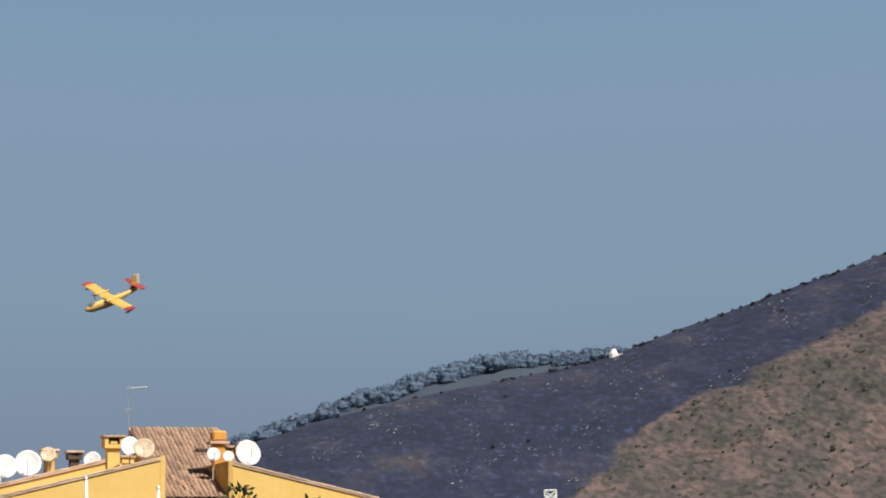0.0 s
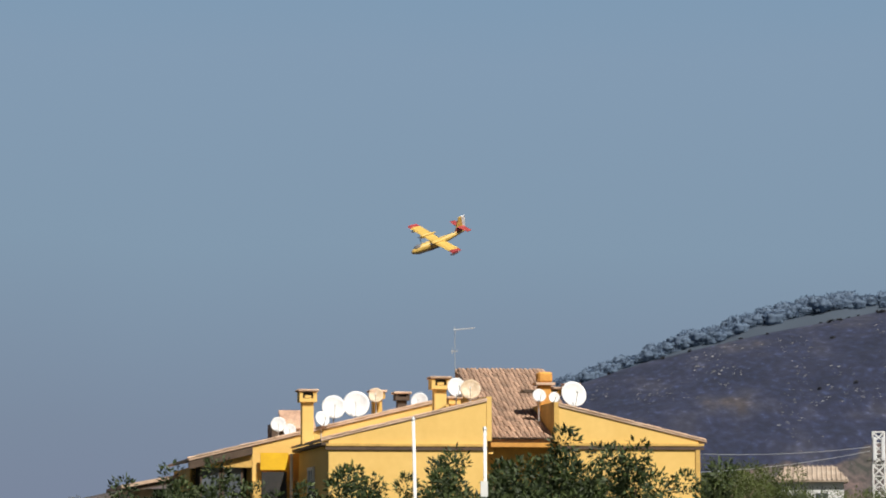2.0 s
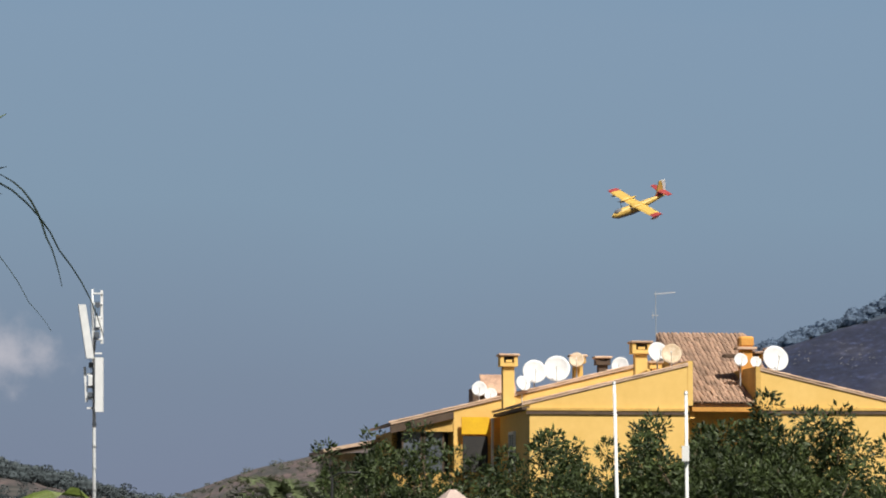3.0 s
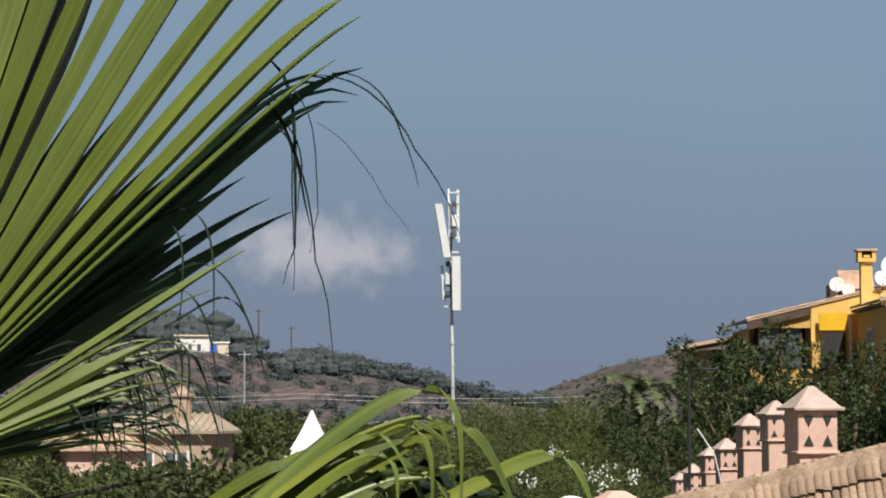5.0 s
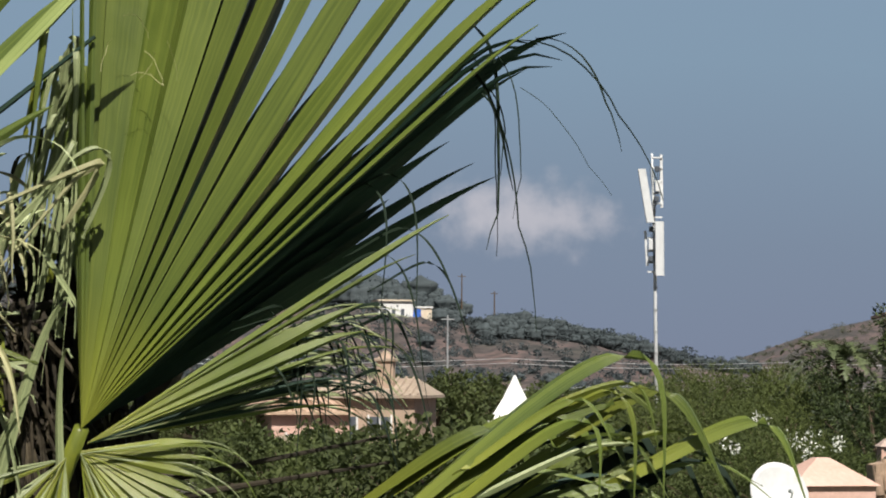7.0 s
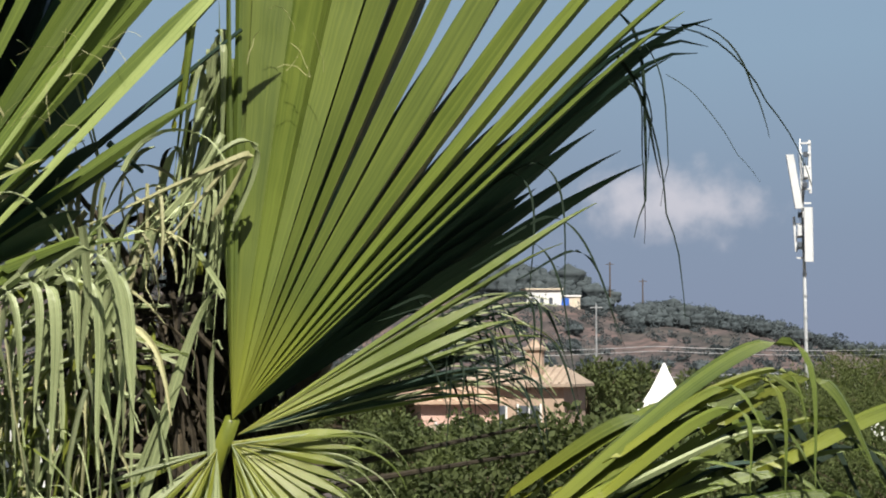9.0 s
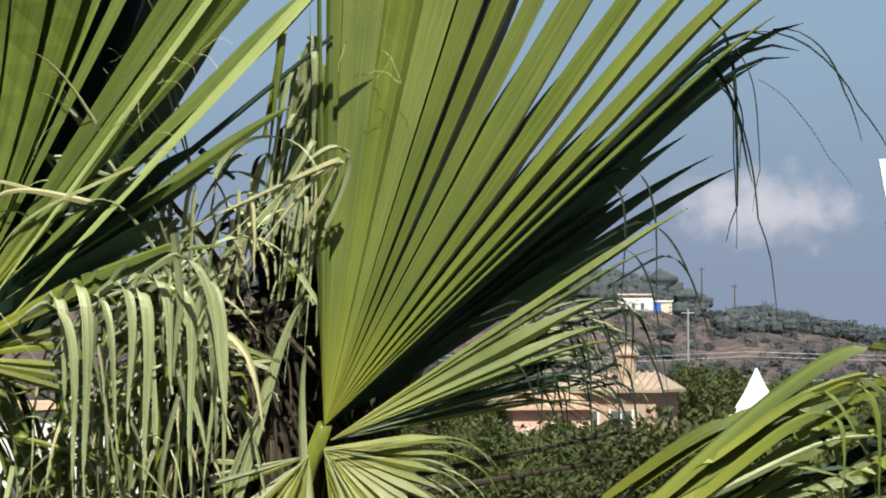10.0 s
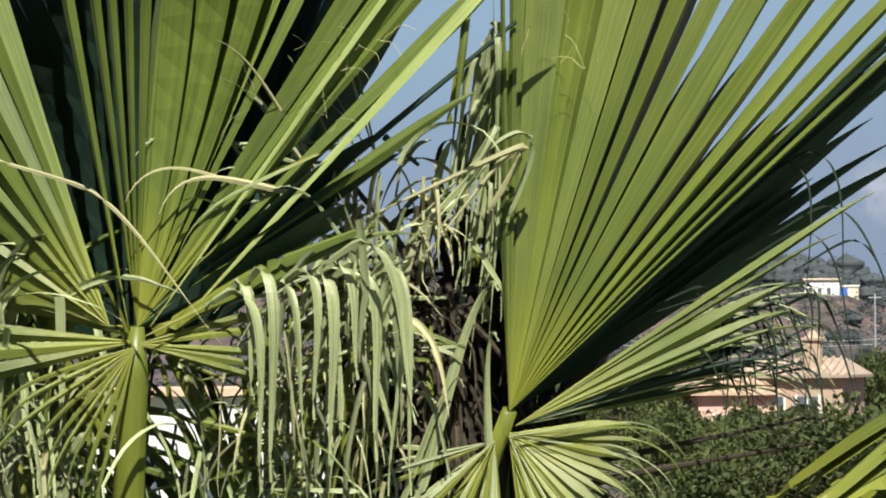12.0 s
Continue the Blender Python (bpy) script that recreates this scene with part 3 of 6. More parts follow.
def scrub(name, seed, rows, material, label, per=110, leaf=0.9, land=ground_height, dry=False):
    """Uncounted bushes: (bearing from, to, distance from, to, how many, size)."""
    rng = np.random.default_rng(seed)
    cs, rs = [], []
    for a0, a1, d0, d1, n, size in rows:
        for _ in range(n):
            a, d = rng.uniform(a0, a1), rng.uniform(d0, d1)
            z = land(a, d)
            if dry and math.degrees(math.atan2(z - EYE.z, d)) > table(BURNT, a) - 0.1:
                continue
            s = size * rng.uniform(0.45, 1.25)
            for _ in range(4):
                cs.append((math.sin(radians(a)) * d + rng.normal() * s * 0.5, math.cos(radians(a)) * d + rng.normal() * s * 0.5, z + s * rng.uniform(0.1, 0.8)))
                rs.append(s * rng.uniform(0.4, 0.75))
    v, f = leaf_cloud(rng, cs, rs, per // 4, leaf, leaf * 0.3, 0.0, 0.8)
    return tagged(big_mesh(name, v, f, material), label, "scrub", kind="stuff")


FAR = [(3.0, 2.85), (4.65, 3.2), (5.52, 3.55), (6.83, 3.98), (7.49, 4.13), (8.15, 4.42), (9.13, 4.6), (9.68, 4.75), (10.34, 4.72), (11.33, 4.82), (12.31, 4.8), (14, 4.6)]


def far_height(az, d):
    return 6 + 1600 * math.tan(radians(table(FAR, az) + 0.07)) * max(0.0, 1 - abs(d - 1600) / 420)


def far_ridge():
    """The second ridge behind the burnt hill, haze painted into its blue grey colour."""
    bm = bmesh.new()
    prev = None
    for i in range(45):
        a = 3.0 + 0.25 * i
        cur = [bm.verts.new((math.sin(radians(a)) * d, math.cos(radians(a)) * d, far_height(a, d))) for d in (1200, 1400, 1500, 1600, 1750, 2020)]
        if prev:
            for k in range(5):
                bm.faces.new((prev[k], cur[k], cur[k + 1], prev[k + 1]))
        prev = cur
    m = mat("haze_tinted_slope", (0.056, 0.078, 0.110), (0.048, 0.068, 0.096), 0.01, 0.95, 0.0)
    return tagged(part("far_hill", bm, m, smooth=True), "dry far hill behind the burnt crest, tinted for haze", "hill", kind="structure")


far_ridge()


scrub("hill_scrub", 3, [(10.3, 18.8, 765, 1060, 520, 0.7), (10.3, 18.5, 765, 1040, 150, 2.0), (10.3, 18.5, 765, 1000, 30, 4.6), (-7.5, -3, 780, 1095, 200, 1.2)], M_SCRUB, "dry green brown bushes scattered over the hillside", 80, 0.5, dry=True)
scrub("ridge_scrub", 4, [(10.5, 17.5, 1092, 1102, 60, 0.7), (4.6, 10.5, 1095, 1102, 14, 0.6), (5.0, 16, 800, 1080, 16, 0.6)], M_CHAR, "charred bushes along the hill crest", 100, 0.6)
scrub("left_hill_scrub", 5, [(-30, -8, 395, 550, 620, 1.4), (-30, -8, 400, 520, 60, 3.2), (-30, -7, 300, 400, 160, 2.2)], M_SCRUB_LEFT, "haze tinted green shrubs on the terraced slope", 160, 0.4)
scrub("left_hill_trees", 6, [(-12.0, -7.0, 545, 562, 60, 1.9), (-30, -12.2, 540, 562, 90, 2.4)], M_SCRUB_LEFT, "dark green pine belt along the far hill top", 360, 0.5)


def crowns(name, seed, rows, land, material, label, sunk=0.0, lumps=5, leaf=0.3, per=70):
    """Tree crowns of a far wood, too many to count, each of several uneven lumps: (bearing from, to, distance from, to, how many, half width)."""
    rng = np.random.default_rng(seed)
    bm = bmesh.new()
    bmesh.ops.create_icosphere(bm, subdivisions=3, radius=1)
    base = np.array([v.co[:] for v in bm.verts])
    tris = np.array([[v.index for v in f.verts] for f in bm.faces])
    bm.free()
    vs, fs, k, cs, rs = [], [], 0, [], []
    for a0, a1, d0, d1, n, size in rows:
        for _ in range(n):
            a, d = rng.uniform(a0, a1), rng.uniform(d0, d1)
            s = size * rng.uniform(0.5, 1.25)
            z = land(a, d)
            c = np.array((math.sin(radians(a)) * d, math.cos(radians(a)) * d, z + s * (0.3 - sunk)))
            for j in range(lumps):
                q = s * (rng.uniform(0.35, 0.68) if lumps > 3 else rng.uniform(0.6, 0.9))
                off = np.array((rng.normal() * s * 0.42, rng.normal() * s * 0.3, s * rng.uniform(-0.05, 0.5)))
                phase = rng.uniform(0, 6.28, 3)
                lump = 1 + 0.12 * np.sin(base[:, :1] * 6 + phase[0]) + 0.12 * np.sin(base[:, 2:] * 7 + phase[1]) + 0.08 * np.sin(base[:, 1:2] * 9 + phase[2]) 
                cs.append(c + off)
                rs.append(q * 1.1)
                vs.append(c + off + base * lump * q * np.array((0.95, 0.9, 0.72)))
                fs.append(tris + k)
                k += len(base)
    ob = big_mesh(name, np.concatenate(vs), np.concatenate(fs), material)
    ob.data.polygons.foreach_set("use_smooth", [True] * len(ob.data.polygons))
    v, f = leaf_cloud(rng, cs, rs, per, leaf, leaf * 0.4, 0.0, 0.85)
    tagged(big_mesh("leaves", v, f, material, ob), kind="stuff")
    return tagged(ob, label, "trees", kind="stuff")


crowns("far_ridge_trees", 7, [(4.3, 6.6, 1585, 1605, 90, 4.2), (6.4, 10.0, 1585, 1605, 150, 5.2), (9.8, 12.4, 1585, 1605, 90, 4.0)], far_height, M_SCRUB_FAR, "far trees behind the burnt crest, haze painted in their colour", 0.3, 3, 1.1, 150)
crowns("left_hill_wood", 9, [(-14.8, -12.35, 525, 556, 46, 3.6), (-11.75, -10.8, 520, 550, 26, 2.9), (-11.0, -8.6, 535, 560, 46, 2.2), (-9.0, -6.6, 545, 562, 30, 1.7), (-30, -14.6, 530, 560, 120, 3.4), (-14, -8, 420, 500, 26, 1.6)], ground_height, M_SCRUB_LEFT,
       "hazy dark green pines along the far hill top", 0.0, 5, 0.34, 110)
scrub("valley_trees", 8, [(-30, 9, 200, 330, 380, 2.4), (9, 20, 250, 400, 130, 2.2), (5, 19, 400, 740, 260, 2.4)], M_LEAF_OLIVE, "green trees filling the valley between the houses", 120, 0.8)


def rocks():
    """Pale stones on the ash."""
    rng = np.random.default_rng(11)
    vs, fs = [], []
    for _ in range(8200):
        a, d = rng.uniform(3.5, 17.5), rng.uniform(770, 1092)
        z = ground_height(a, d)
        el = math.degrees(math.atan2(z - EYE.z, d))
        if el < table(BURNT, a) or noise.noise(Vector((a * 0.9, d * 0.012, 2))) < -0.05:
            continue
        s = rng.uniform(0.05, 0.38) ** 1.4 * (0.6 + 0.8 * (noise.noise(Vector((a * 1.3, d * 0.02, 5))) > 0))
        x, y = math.sin(radians(a)) * d, math.cos(radians(a)) * d
        k = len(vs)
        top = (x + rng.normal() * 0.2, y, z + s * rng.uniform(0.5, 0.9))
        ring = [(x + s * 2.6 * math.cos(t) * rng.uniform(0.7, 1.2), y + s * math.sin(t), z - 0.3 + s * rng.uniform(0.2, 0.7)) for t in (0, 1.25, 2.5, 3.77, 5.0)]
        vs += ring + [top]
        fs += [(k + i, k + (i + 1) % 5, k + 5) for i in range(5)]
    return tagged(soup("hill_rocks", vs, fs, M_STONE), "pale stones lying on the burnt slope", "rocks", kind="stuff")


rocks()


# ------------------------------------------------------------------ roof tiles
def barrel_tile(length, radius, thick=0.02):
    """One half-round clay tile, its length along y, slightly tapered."""
    bm = bmesh.new()
    rings = []
    for y, k in ((0, 1.0), (length, 0.84)):
        outer = [bm.verts.new((radius * k * math.cos(a), y, radius * k * 0.75 * math.sin(a))) for a in [math.pi * i / 6 for i in range(7)]]
        inner = [bm.verts.new(((radius * k - thick) * math.cos(a), y, (radius * k * 0.75 - thick) * math.sin(a))) for a in [math.pi * i / 6 for i in range(7)]]
        rings.append((outer, inner))
    (o0, i0), (o1, i1) = rings
    for k in range(6):
        bm.faces.new((o0[k], o0[k + 1], o1[k + 1], o1[k]))
        bm.faces.new((i0[k + 1], i0[k], i1[k], i1[k + 1]))
        bm.faces.new((o0[k + 1], o0[k], i0[k], i0[k + 1]))
    me = bpy.data.meshes.new("roof_tile")
    bm.to_mesh(me)
    bm.free()
    return me


def tile_run(parent, me, material, start, step, n, turn, jitter, rng):
    """A run of single tiles, each an object of its own on one mesh."""
    if not me.materials:
        me.materials.append(material)
    for i in range(n):
        ob = new("roof_tile", me)
        ob.parent = parent
        p = Vector(start) + Vector(step) * i
        ob.matrix_local = Matrix.Translation(p) @ turn @ pose(rng.uniform(-jitter, jitter) * 0.2, 0, rng.uniform(0, jitter) * 0.3, 0, rng.uniform(-3, 3), rng.uniform(-2, 2))


# ------------------------------------------------------------------ apartment building
BLD = bearing(3.64, 95.0, 0, 12.0)


def apartment_building():
    b = thing("apartment_building", BLD, "yellow rendered apartment building with terracotta roofs and stepped wings", "building")
    rng = random.Random(4)
    # front wings with rising parapets
    w = part("wall", prism([(-6.25, 0), (-1.14, 0), (-1.14, 10.86), (-6.25, 9.60)], 0.0, 7.0), M_YELLOW, b)
    part("eave_band", boxed(-6.34, -1.14, -0.07, 0.0, 9.42, 9.5), M_YELLOW_DEEP, b)
    # dark strip that paints the eave band's shadow on the wall
    part("eave_shadow_strip", boxed(-6.36, -1.14, -0.05, 0.0, 9.30, 9.40), M_FASCIA, b)
    part("wall", prism([(1.19, 0), (5.84, 0), (5.84, 9.64), (1.19, 10.72)], 0.0, 7.0), M_YELLOW, b)
    part("eave_band", boxed(1.19, 6.0, -0.07, 0.0, 9.47, 9.55), M_YELLOW_DEEP, b)
    # the same painted shadow on the other wing
    part("eave_shadow_strip", boxed(1.19, 6.0, -0.05, 0.0, 9.35, 9.45), M_FASCIA, b)
    part("corner_trim", boxed(5.72, 5.87, -0.04, 0.0, 0, 9.35), M_YELLOW_DEEP, b)
    # sloping roof slabs of the wings
    part("roof", prism([(-6.5, 9.575), (-1.14, 10.87), (-1.14, 10.95), (-6.5, 9.655)], -0.04, 7.2), M_TILE_PALE, b)
    part("roof", prism([(1.19, 10.73), (6.1, 9.59), (6.1, 9.67), (1.19, 10.81)], -0.04, 7.2), M_TILE_PALE, b)
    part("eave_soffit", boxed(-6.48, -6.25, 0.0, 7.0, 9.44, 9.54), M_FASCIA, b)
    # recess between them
    part("wall", boxed(-1.14, 1.19, 1.0, 1.25, 0, 9.5), M_YELLOW_DEEP, b)
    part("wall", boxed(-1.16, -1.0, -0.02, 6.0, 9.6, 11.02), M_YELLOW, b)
    part("wall", boxed(1.05, 1.21, -0.02, 6.0, 9.6, 10.86), M_YELLOW_DEEP, b)
    part("lintel", boxed(-1.0, 1.05, 0.1, 0.35, 9.42, 9.56), M_ORANGE, b)
    # steep middle roof
    y0, z0, y1, z1 = 0.2, 9.56, 8.0, 12.24
    SK = 0.062          # the roof runs back a little askew to the front
    slope_len = math.hypot(y1 - y0, z1 - z0)
    askew = Matrix(((1, SK, 0, 0), (0, 1, 0, 0), (0, 0, 1, 0), (0, 0, 0, 1)))
    for name, m, L in (("main_roof", pose(0, y0, z0, math.degrees(math.atan2(z1 - z0, y1 - y0))), slope_len), ("main_roof_back", pose(SK * slope_len, y1, z1, -22), 6.0)):
        bm = prism([(-1.12, 0), (2.0, 0), (2.0, 0.12), (-1.12, 0.12)], 0, L)
        bmesh.ops.transform(bm, matrix=m @ askew, verts=bm.verts)
        part(name, bm, M_TILE, b)
    for x in (-1.05, 1.85):
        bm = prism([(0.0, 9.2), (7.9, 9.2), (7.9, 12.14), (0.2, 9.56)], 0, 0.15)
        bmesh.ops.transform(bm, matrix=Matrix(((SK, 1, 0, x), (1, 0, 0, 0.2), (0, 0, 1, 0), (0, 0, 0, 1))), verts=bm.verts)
        part("gable_wall", bm, M_YELLOW_DEEP, b)
    bm = bmesh.new()
    tube(bm, [(-0.66, 8, 12.31), (2.5, 8, 12.31)], 0.09, 8)
    part("ridge_tiles", bm, M_TILE_PALE, b)
    # set-back wing with the loggia
    part("wall", prism([(-7.79, 0), (-1.0, 0), (-1.0, 11.28), (-1.76, 11.1), (-7.79, 9.66)], 7.4, 15.0), M_YELLOW, b)
    part("roof", prism([(-9.95, 9.17), (-1.0, 11.3), (-1.0, 11.39), (-9.95, 9.26)], 7.34, 15.4), M_TILE_PALE, b)
    part("side_wall", boxed(-7.79, -6.3, 7.2, 7.39, 0, 8.5), M_YELLOW_DEEP, b)
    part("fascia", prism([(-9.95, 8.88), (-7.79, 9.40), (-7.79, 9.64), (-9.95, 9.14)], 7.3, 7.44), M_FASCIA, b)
    part("wall", prism([(-9.95, 8.95), (-7.79, 8.95), (-7.79, 9.62), (-9.95, 9.1)], 7.45, 7.6), M_YELLOW_DEEP, b)
    # back wall painted near black for the loggia's shade
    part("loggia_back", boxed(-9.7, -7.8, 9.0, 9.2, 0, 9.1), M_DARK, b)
    part("loggia_end_wall", boxed(-9.75, -9.55, 9.0, 15, 0, 9.0), M_YELLOW_DEEP, b)
    part("parapet", boxed(-9.9, -6.6, 7.0, 7.2, 6.5, 7.55), M_YELLOW_DEEP, b)
    for x in (-9.5, -8.75):
        win = part("glazing", boxed(x, x + 0.62, 7.62, 7.66, 7.5, 8.95), M_GLASS, b)
        bm = boxed(x - 0.04, x + 0.02, 7.58, 7.68, 7.5, 8.98)
        box(bm, x + 0.6, x + 0.66, 7.58, 7.68, 7.5, 8.98)
        part("glazing_frame", bm, M_FASCIA, win)
    bm = prism([(-7.55, 8.86), (-6.6, 8.86), (-6.6, 9.44), (-7.55, 9.44)], 7.1, 7.16)
    part("awning", bm, M_AWNING, b, "bright yellow canvas awning")
    # dark sheet painting the shade below the awning
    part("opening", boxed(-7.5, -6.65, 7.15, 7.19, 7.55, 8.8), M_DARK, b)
    part("downpipe", tube(bmesh.new(), [(-6.52, 6.9, 0), (-6.52, 6.9, 9.4)], 0.05, 8), M_WHITE, b)
    # shaded return wall of the front wing with its window and balcony
    win = part("window", boxed(-6.3, -6.27, 3.2, 4.2, 7.6, 8.75), M_GLASS, b)
    bm = boxed(-6.34, -6.26, 3.1, 3.2, 7.5, 8.85)
    box(bm, -6.34, -6.26, 4.2, 4.3, 7.5, 8.85)
    box(bm, -6.34, -6.26, 3.2, 4.2, 8.75, 8.85)
    box(bm, -6.34, -6.26, 3.67, 3.73, 7.6, 8.75)
    part("frame", bm, M_WHITE, win)
    part("balcony", boxed(-6.9, -6.25, 4.6, 6.8, 6.6, 7.5, bevel=0.03), M_YELLOW, b)
    # lowest wing
    part("wall", boxed(-11.4, -10.55, 14.2, 20, 0, 8.35), M_CREAM, b)
    # black wall face standing in for the shaded recess of this wing
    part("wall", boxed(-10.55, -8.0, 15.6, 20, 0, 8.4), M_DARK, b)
    part("roof", prism([(-11.8, 8.36), (-8.6, 8.95), (-8.6, 9.07), (-11.8, 8.48)], 13.1, 20.5), M_TILE_PALE, b)
    part("fascia", prism([(-11.75, 8.2), (-8.6, 8.78), (-8.6, 8.93), (-11.75, 8.34)], 13.2, 13.4), M_FASCIA, b)
    part("balcony_rail", tube(bmesh.new(), [(-10.5, 14.3, 7.15), (-8.4, 14.3, 7.15)], 0.04, 6), M_WHITE, b)
    part("parapet", boxed(-11.4, -8.2, 14.2, 14.4, 5.5, 6.7), M_CREAM, b)

    # chimneys
    def chimney(x, y, z0, z1, half, material, cap_h=0.42):
        c = part("chimney", boxed(x - half * 0.66, x + half * 0.66, y - half * 0.66, y + half * 0.66, z0, z1 - cap_h, bevel=0.015), material, b)
        bm = boxed(x - half, x + half, y - half, y - half + 0.1, z1 - cap_h, z1 - cap_h + 0.12)
        box(bm, x - half, x - half + 0.12, y - half, y + half, z1 - cap_h + 0.12, z1 - 0.09)
        box(bm, x + half - 0.12, x + half, y - half, y + half, z1 - cap_h + 0.12, z1 - 0.09)
        box(bm, x - half * 0.35, x + half * 0.35, y - half * 0.9, y + half * 0.9, z1 - cap_h + 0.14, z1 - 0.2)
        box(bm, x - half, x + half, y - half + 0.1, y + half, z1 - cap_h, z1 - cap_h + 0.12)
        part("chimney_head", bm, material, c)
        part("chimney_throat", boxed(x - half + 0.13, x + half - 0.13, y - half + 0.12, y + half - 0.1, z1 - cap_h + 0.12, z1 - 0.1), M_DARK, c)
        part("chimney_cap", boxed(x - half - 0.06, x + half + 0.06, y - half - 0.06, y + half + 0.06, z1 - 0.08, z1, bevel=0.02), M_TILE_PALE, c)

    chimney(-6.39, 4.0, 9.6, 11.42, 0.29, M_YELLOW)
    chimney(-2.14, 3.0, 10.6, 11.82, 0.31, M_YELLOW)
    chimney(-1.55, 3.6, 10.8, 11.2, 0.2, M_YELLOW, 0.25)
    chimney(1.55, 2.2, 10.6, 11.46, 0.2, M_YELLOW_DEEP, 0.3)
    chimney(1.98, 1.6, 10.5, 11.55, 0.22, M_YELLOW_DEEP, 0.3)
    chimney(-3.35, 8.4, 10.6, 11.66, 0.25, M_YELLOW_DEEP, 0.3)
    chimney(-2.45, 8.6, 10.8, 11.62, 0.25, M_FASCIA, 0.3)
    c = part("chimney", boxed(0.98, 1.4, 1.9, 2.3, 10.6, 11.52, bevel=0.05), M_ORANGE, b)
    part("chimney_cap", boxed(0.86, 1.5, 1.8, 2.4, 11.52, 11.6), M_TILE_PALE, c)
    part("chimney_head", boxed(0.95, 1.43, 1.87, 2.33, 11.6, 11.95, bevel=0.06), M_ORANGE, c)
    part("chimney_cap", boxed(0.5, 1.6, 2.0, 2.6, 11.28, 11.36), M_FASCIA, c)
    # small tiled roof lantern behind the loggia wing
    part("roof_lantern", prism([(-6.8, 9.8), (-5.3, 9.8), (-5.3, 10.55), (-6.8, 10.55)], 10.0, 11.2), M_FASCIA, b)
    part("lantern_roof", prism([(-6.5, 0), (-5.3, 0), (-5.3, 0.1), (-6.5, 0.1)], 0, 1.1), M_TILE, b).matrix_local = pose(0, 9.7, 10.3, 38)

    # single clay tiles: courses of the middle roof, verges of the wings
    turn = pose(0, 0, 0, math.degrees(math.atan2(z1 - z0, y1 - y0)))
    me = barrel_tile(0.68, 0.075)
    slope = Vector((0, y1 - y0, z1 - z0)).normalized()
    up = Vector((0, -slope.z, slope.y))
    drift = Vector((SK, 0, 0))
    for i in range(21):
        start = Vector((-1.03 + 0.147 * i, y0 - 0.1, z0)) + up * 0.13
        tile_run(b, me, M_TILE, start, (slope + drift) * 0.59, 14, turn, 0.04, rng)
    bm = bmesh.new()
    for i in range(22):
        x = -1.1 + 0.147 * i
        tube(bm, [Vector((x, y0 + 0.1, z0 + 0.04)) + up * 0.07, Vector((x + SK * slope_len, y1, z1)) + up * 0.07], 0.055, 8)
    tagged(part("under_tiles", bm, M_TILE, b), kind="stuff")
    me2 = barrel_tile(0.36, 0.062)
    for (xa, za, xb, zb), y in (((-6.45, 9.655, -1.2, 10.92), 0.0), ((6.05, 9.67, 1.3, 10.78), 0.0), ((-10.0, 9.24, -1.3, 11.31), 7.38)):
        L = math.hypot(xb - xa, zb - za)
        n = int(L / 0.3)
        d = Vector((xb - xa, 0, zb - za)) / n
        ang = math.degrees(math.atan2(zb - za, abs(xb - xa)))
        t = pose(0, 0, 0, 0, 0, -90 if xb > xa else 90) @ pose(0, 0, 0, ang, 0, 0)
        tile_run(b, me2, M_TILE_PALE, (xa, y, za), d, n, t, 0.04, rng)
    return b


apartment_building()


# ------------------------------------------------------------------ satellite dishes and aerial
def satellite_dish(x, y, z, r, material, label, turn=0.0, tilt=22.0, place=None, pole=0.5):
    """A dished reflector with rolled rim, feed arm, feed horn and a short mast, standing on the roof."""
    d = thing("satellite_dish", (BLD if place is None else place) @ pose(x, y, z, 0, 0, turn), label, "satellite dish", "roof dishes")
    bm = bmesh.new()
    rings = []
    face = pose(0, 0, 0, 90 - tilt, 0, 0)
    for k in range(7):
        u = k / 6
        rings.append([bm.verts.new(face @ Vector((r * u * math.cos(a) if k else 0.0005 * math.cos(a), r * 1.06 * u * math.sin(a) if k else 0.0005 * math.sin(a), -0.2 * r * (1 - u * u)))) for a in [2 * math.pi * j / 28 for j in range(28)]])
    rings.append([bm.verts.new(face @ Vector((r * 1.0 * math.cos(a), r * 1.06 * math.sin(a), -0.05 * r))) for a in [2 * math.pi * j / 28 for j in range(28)]])
    for a, c in zip(rings, rings[1:]):
        for j in range(28):
            bm.faces.new((a[j], a[(j + 1) % 28], c[(j + 1) % 28], c[j]))
    part("reflector", bm, material, d, smooth=True)
    focus = face @ Vector((0, -r * 0.25, r * 0.95))
    part("feed_arm", tube(bmesh.new(), [face @ Vector((0, -r, 0)), focus], 0.012, 6), M_GALV, d)
    part("feed_horn", tube(bmesh.new(), [focus, focus + (face @ Vector((0, r * 0.06, -r * 0.22)))], 0.028, 8), M_ANT, d)
    part("mast", tube(bmesh.new(), [(0, 0.25 * r + 0.05, -r * 1.6 - pole), (0, 0.25 * r + 0.05, 0)], 0.025, 8), M_GALV, d)
    return d


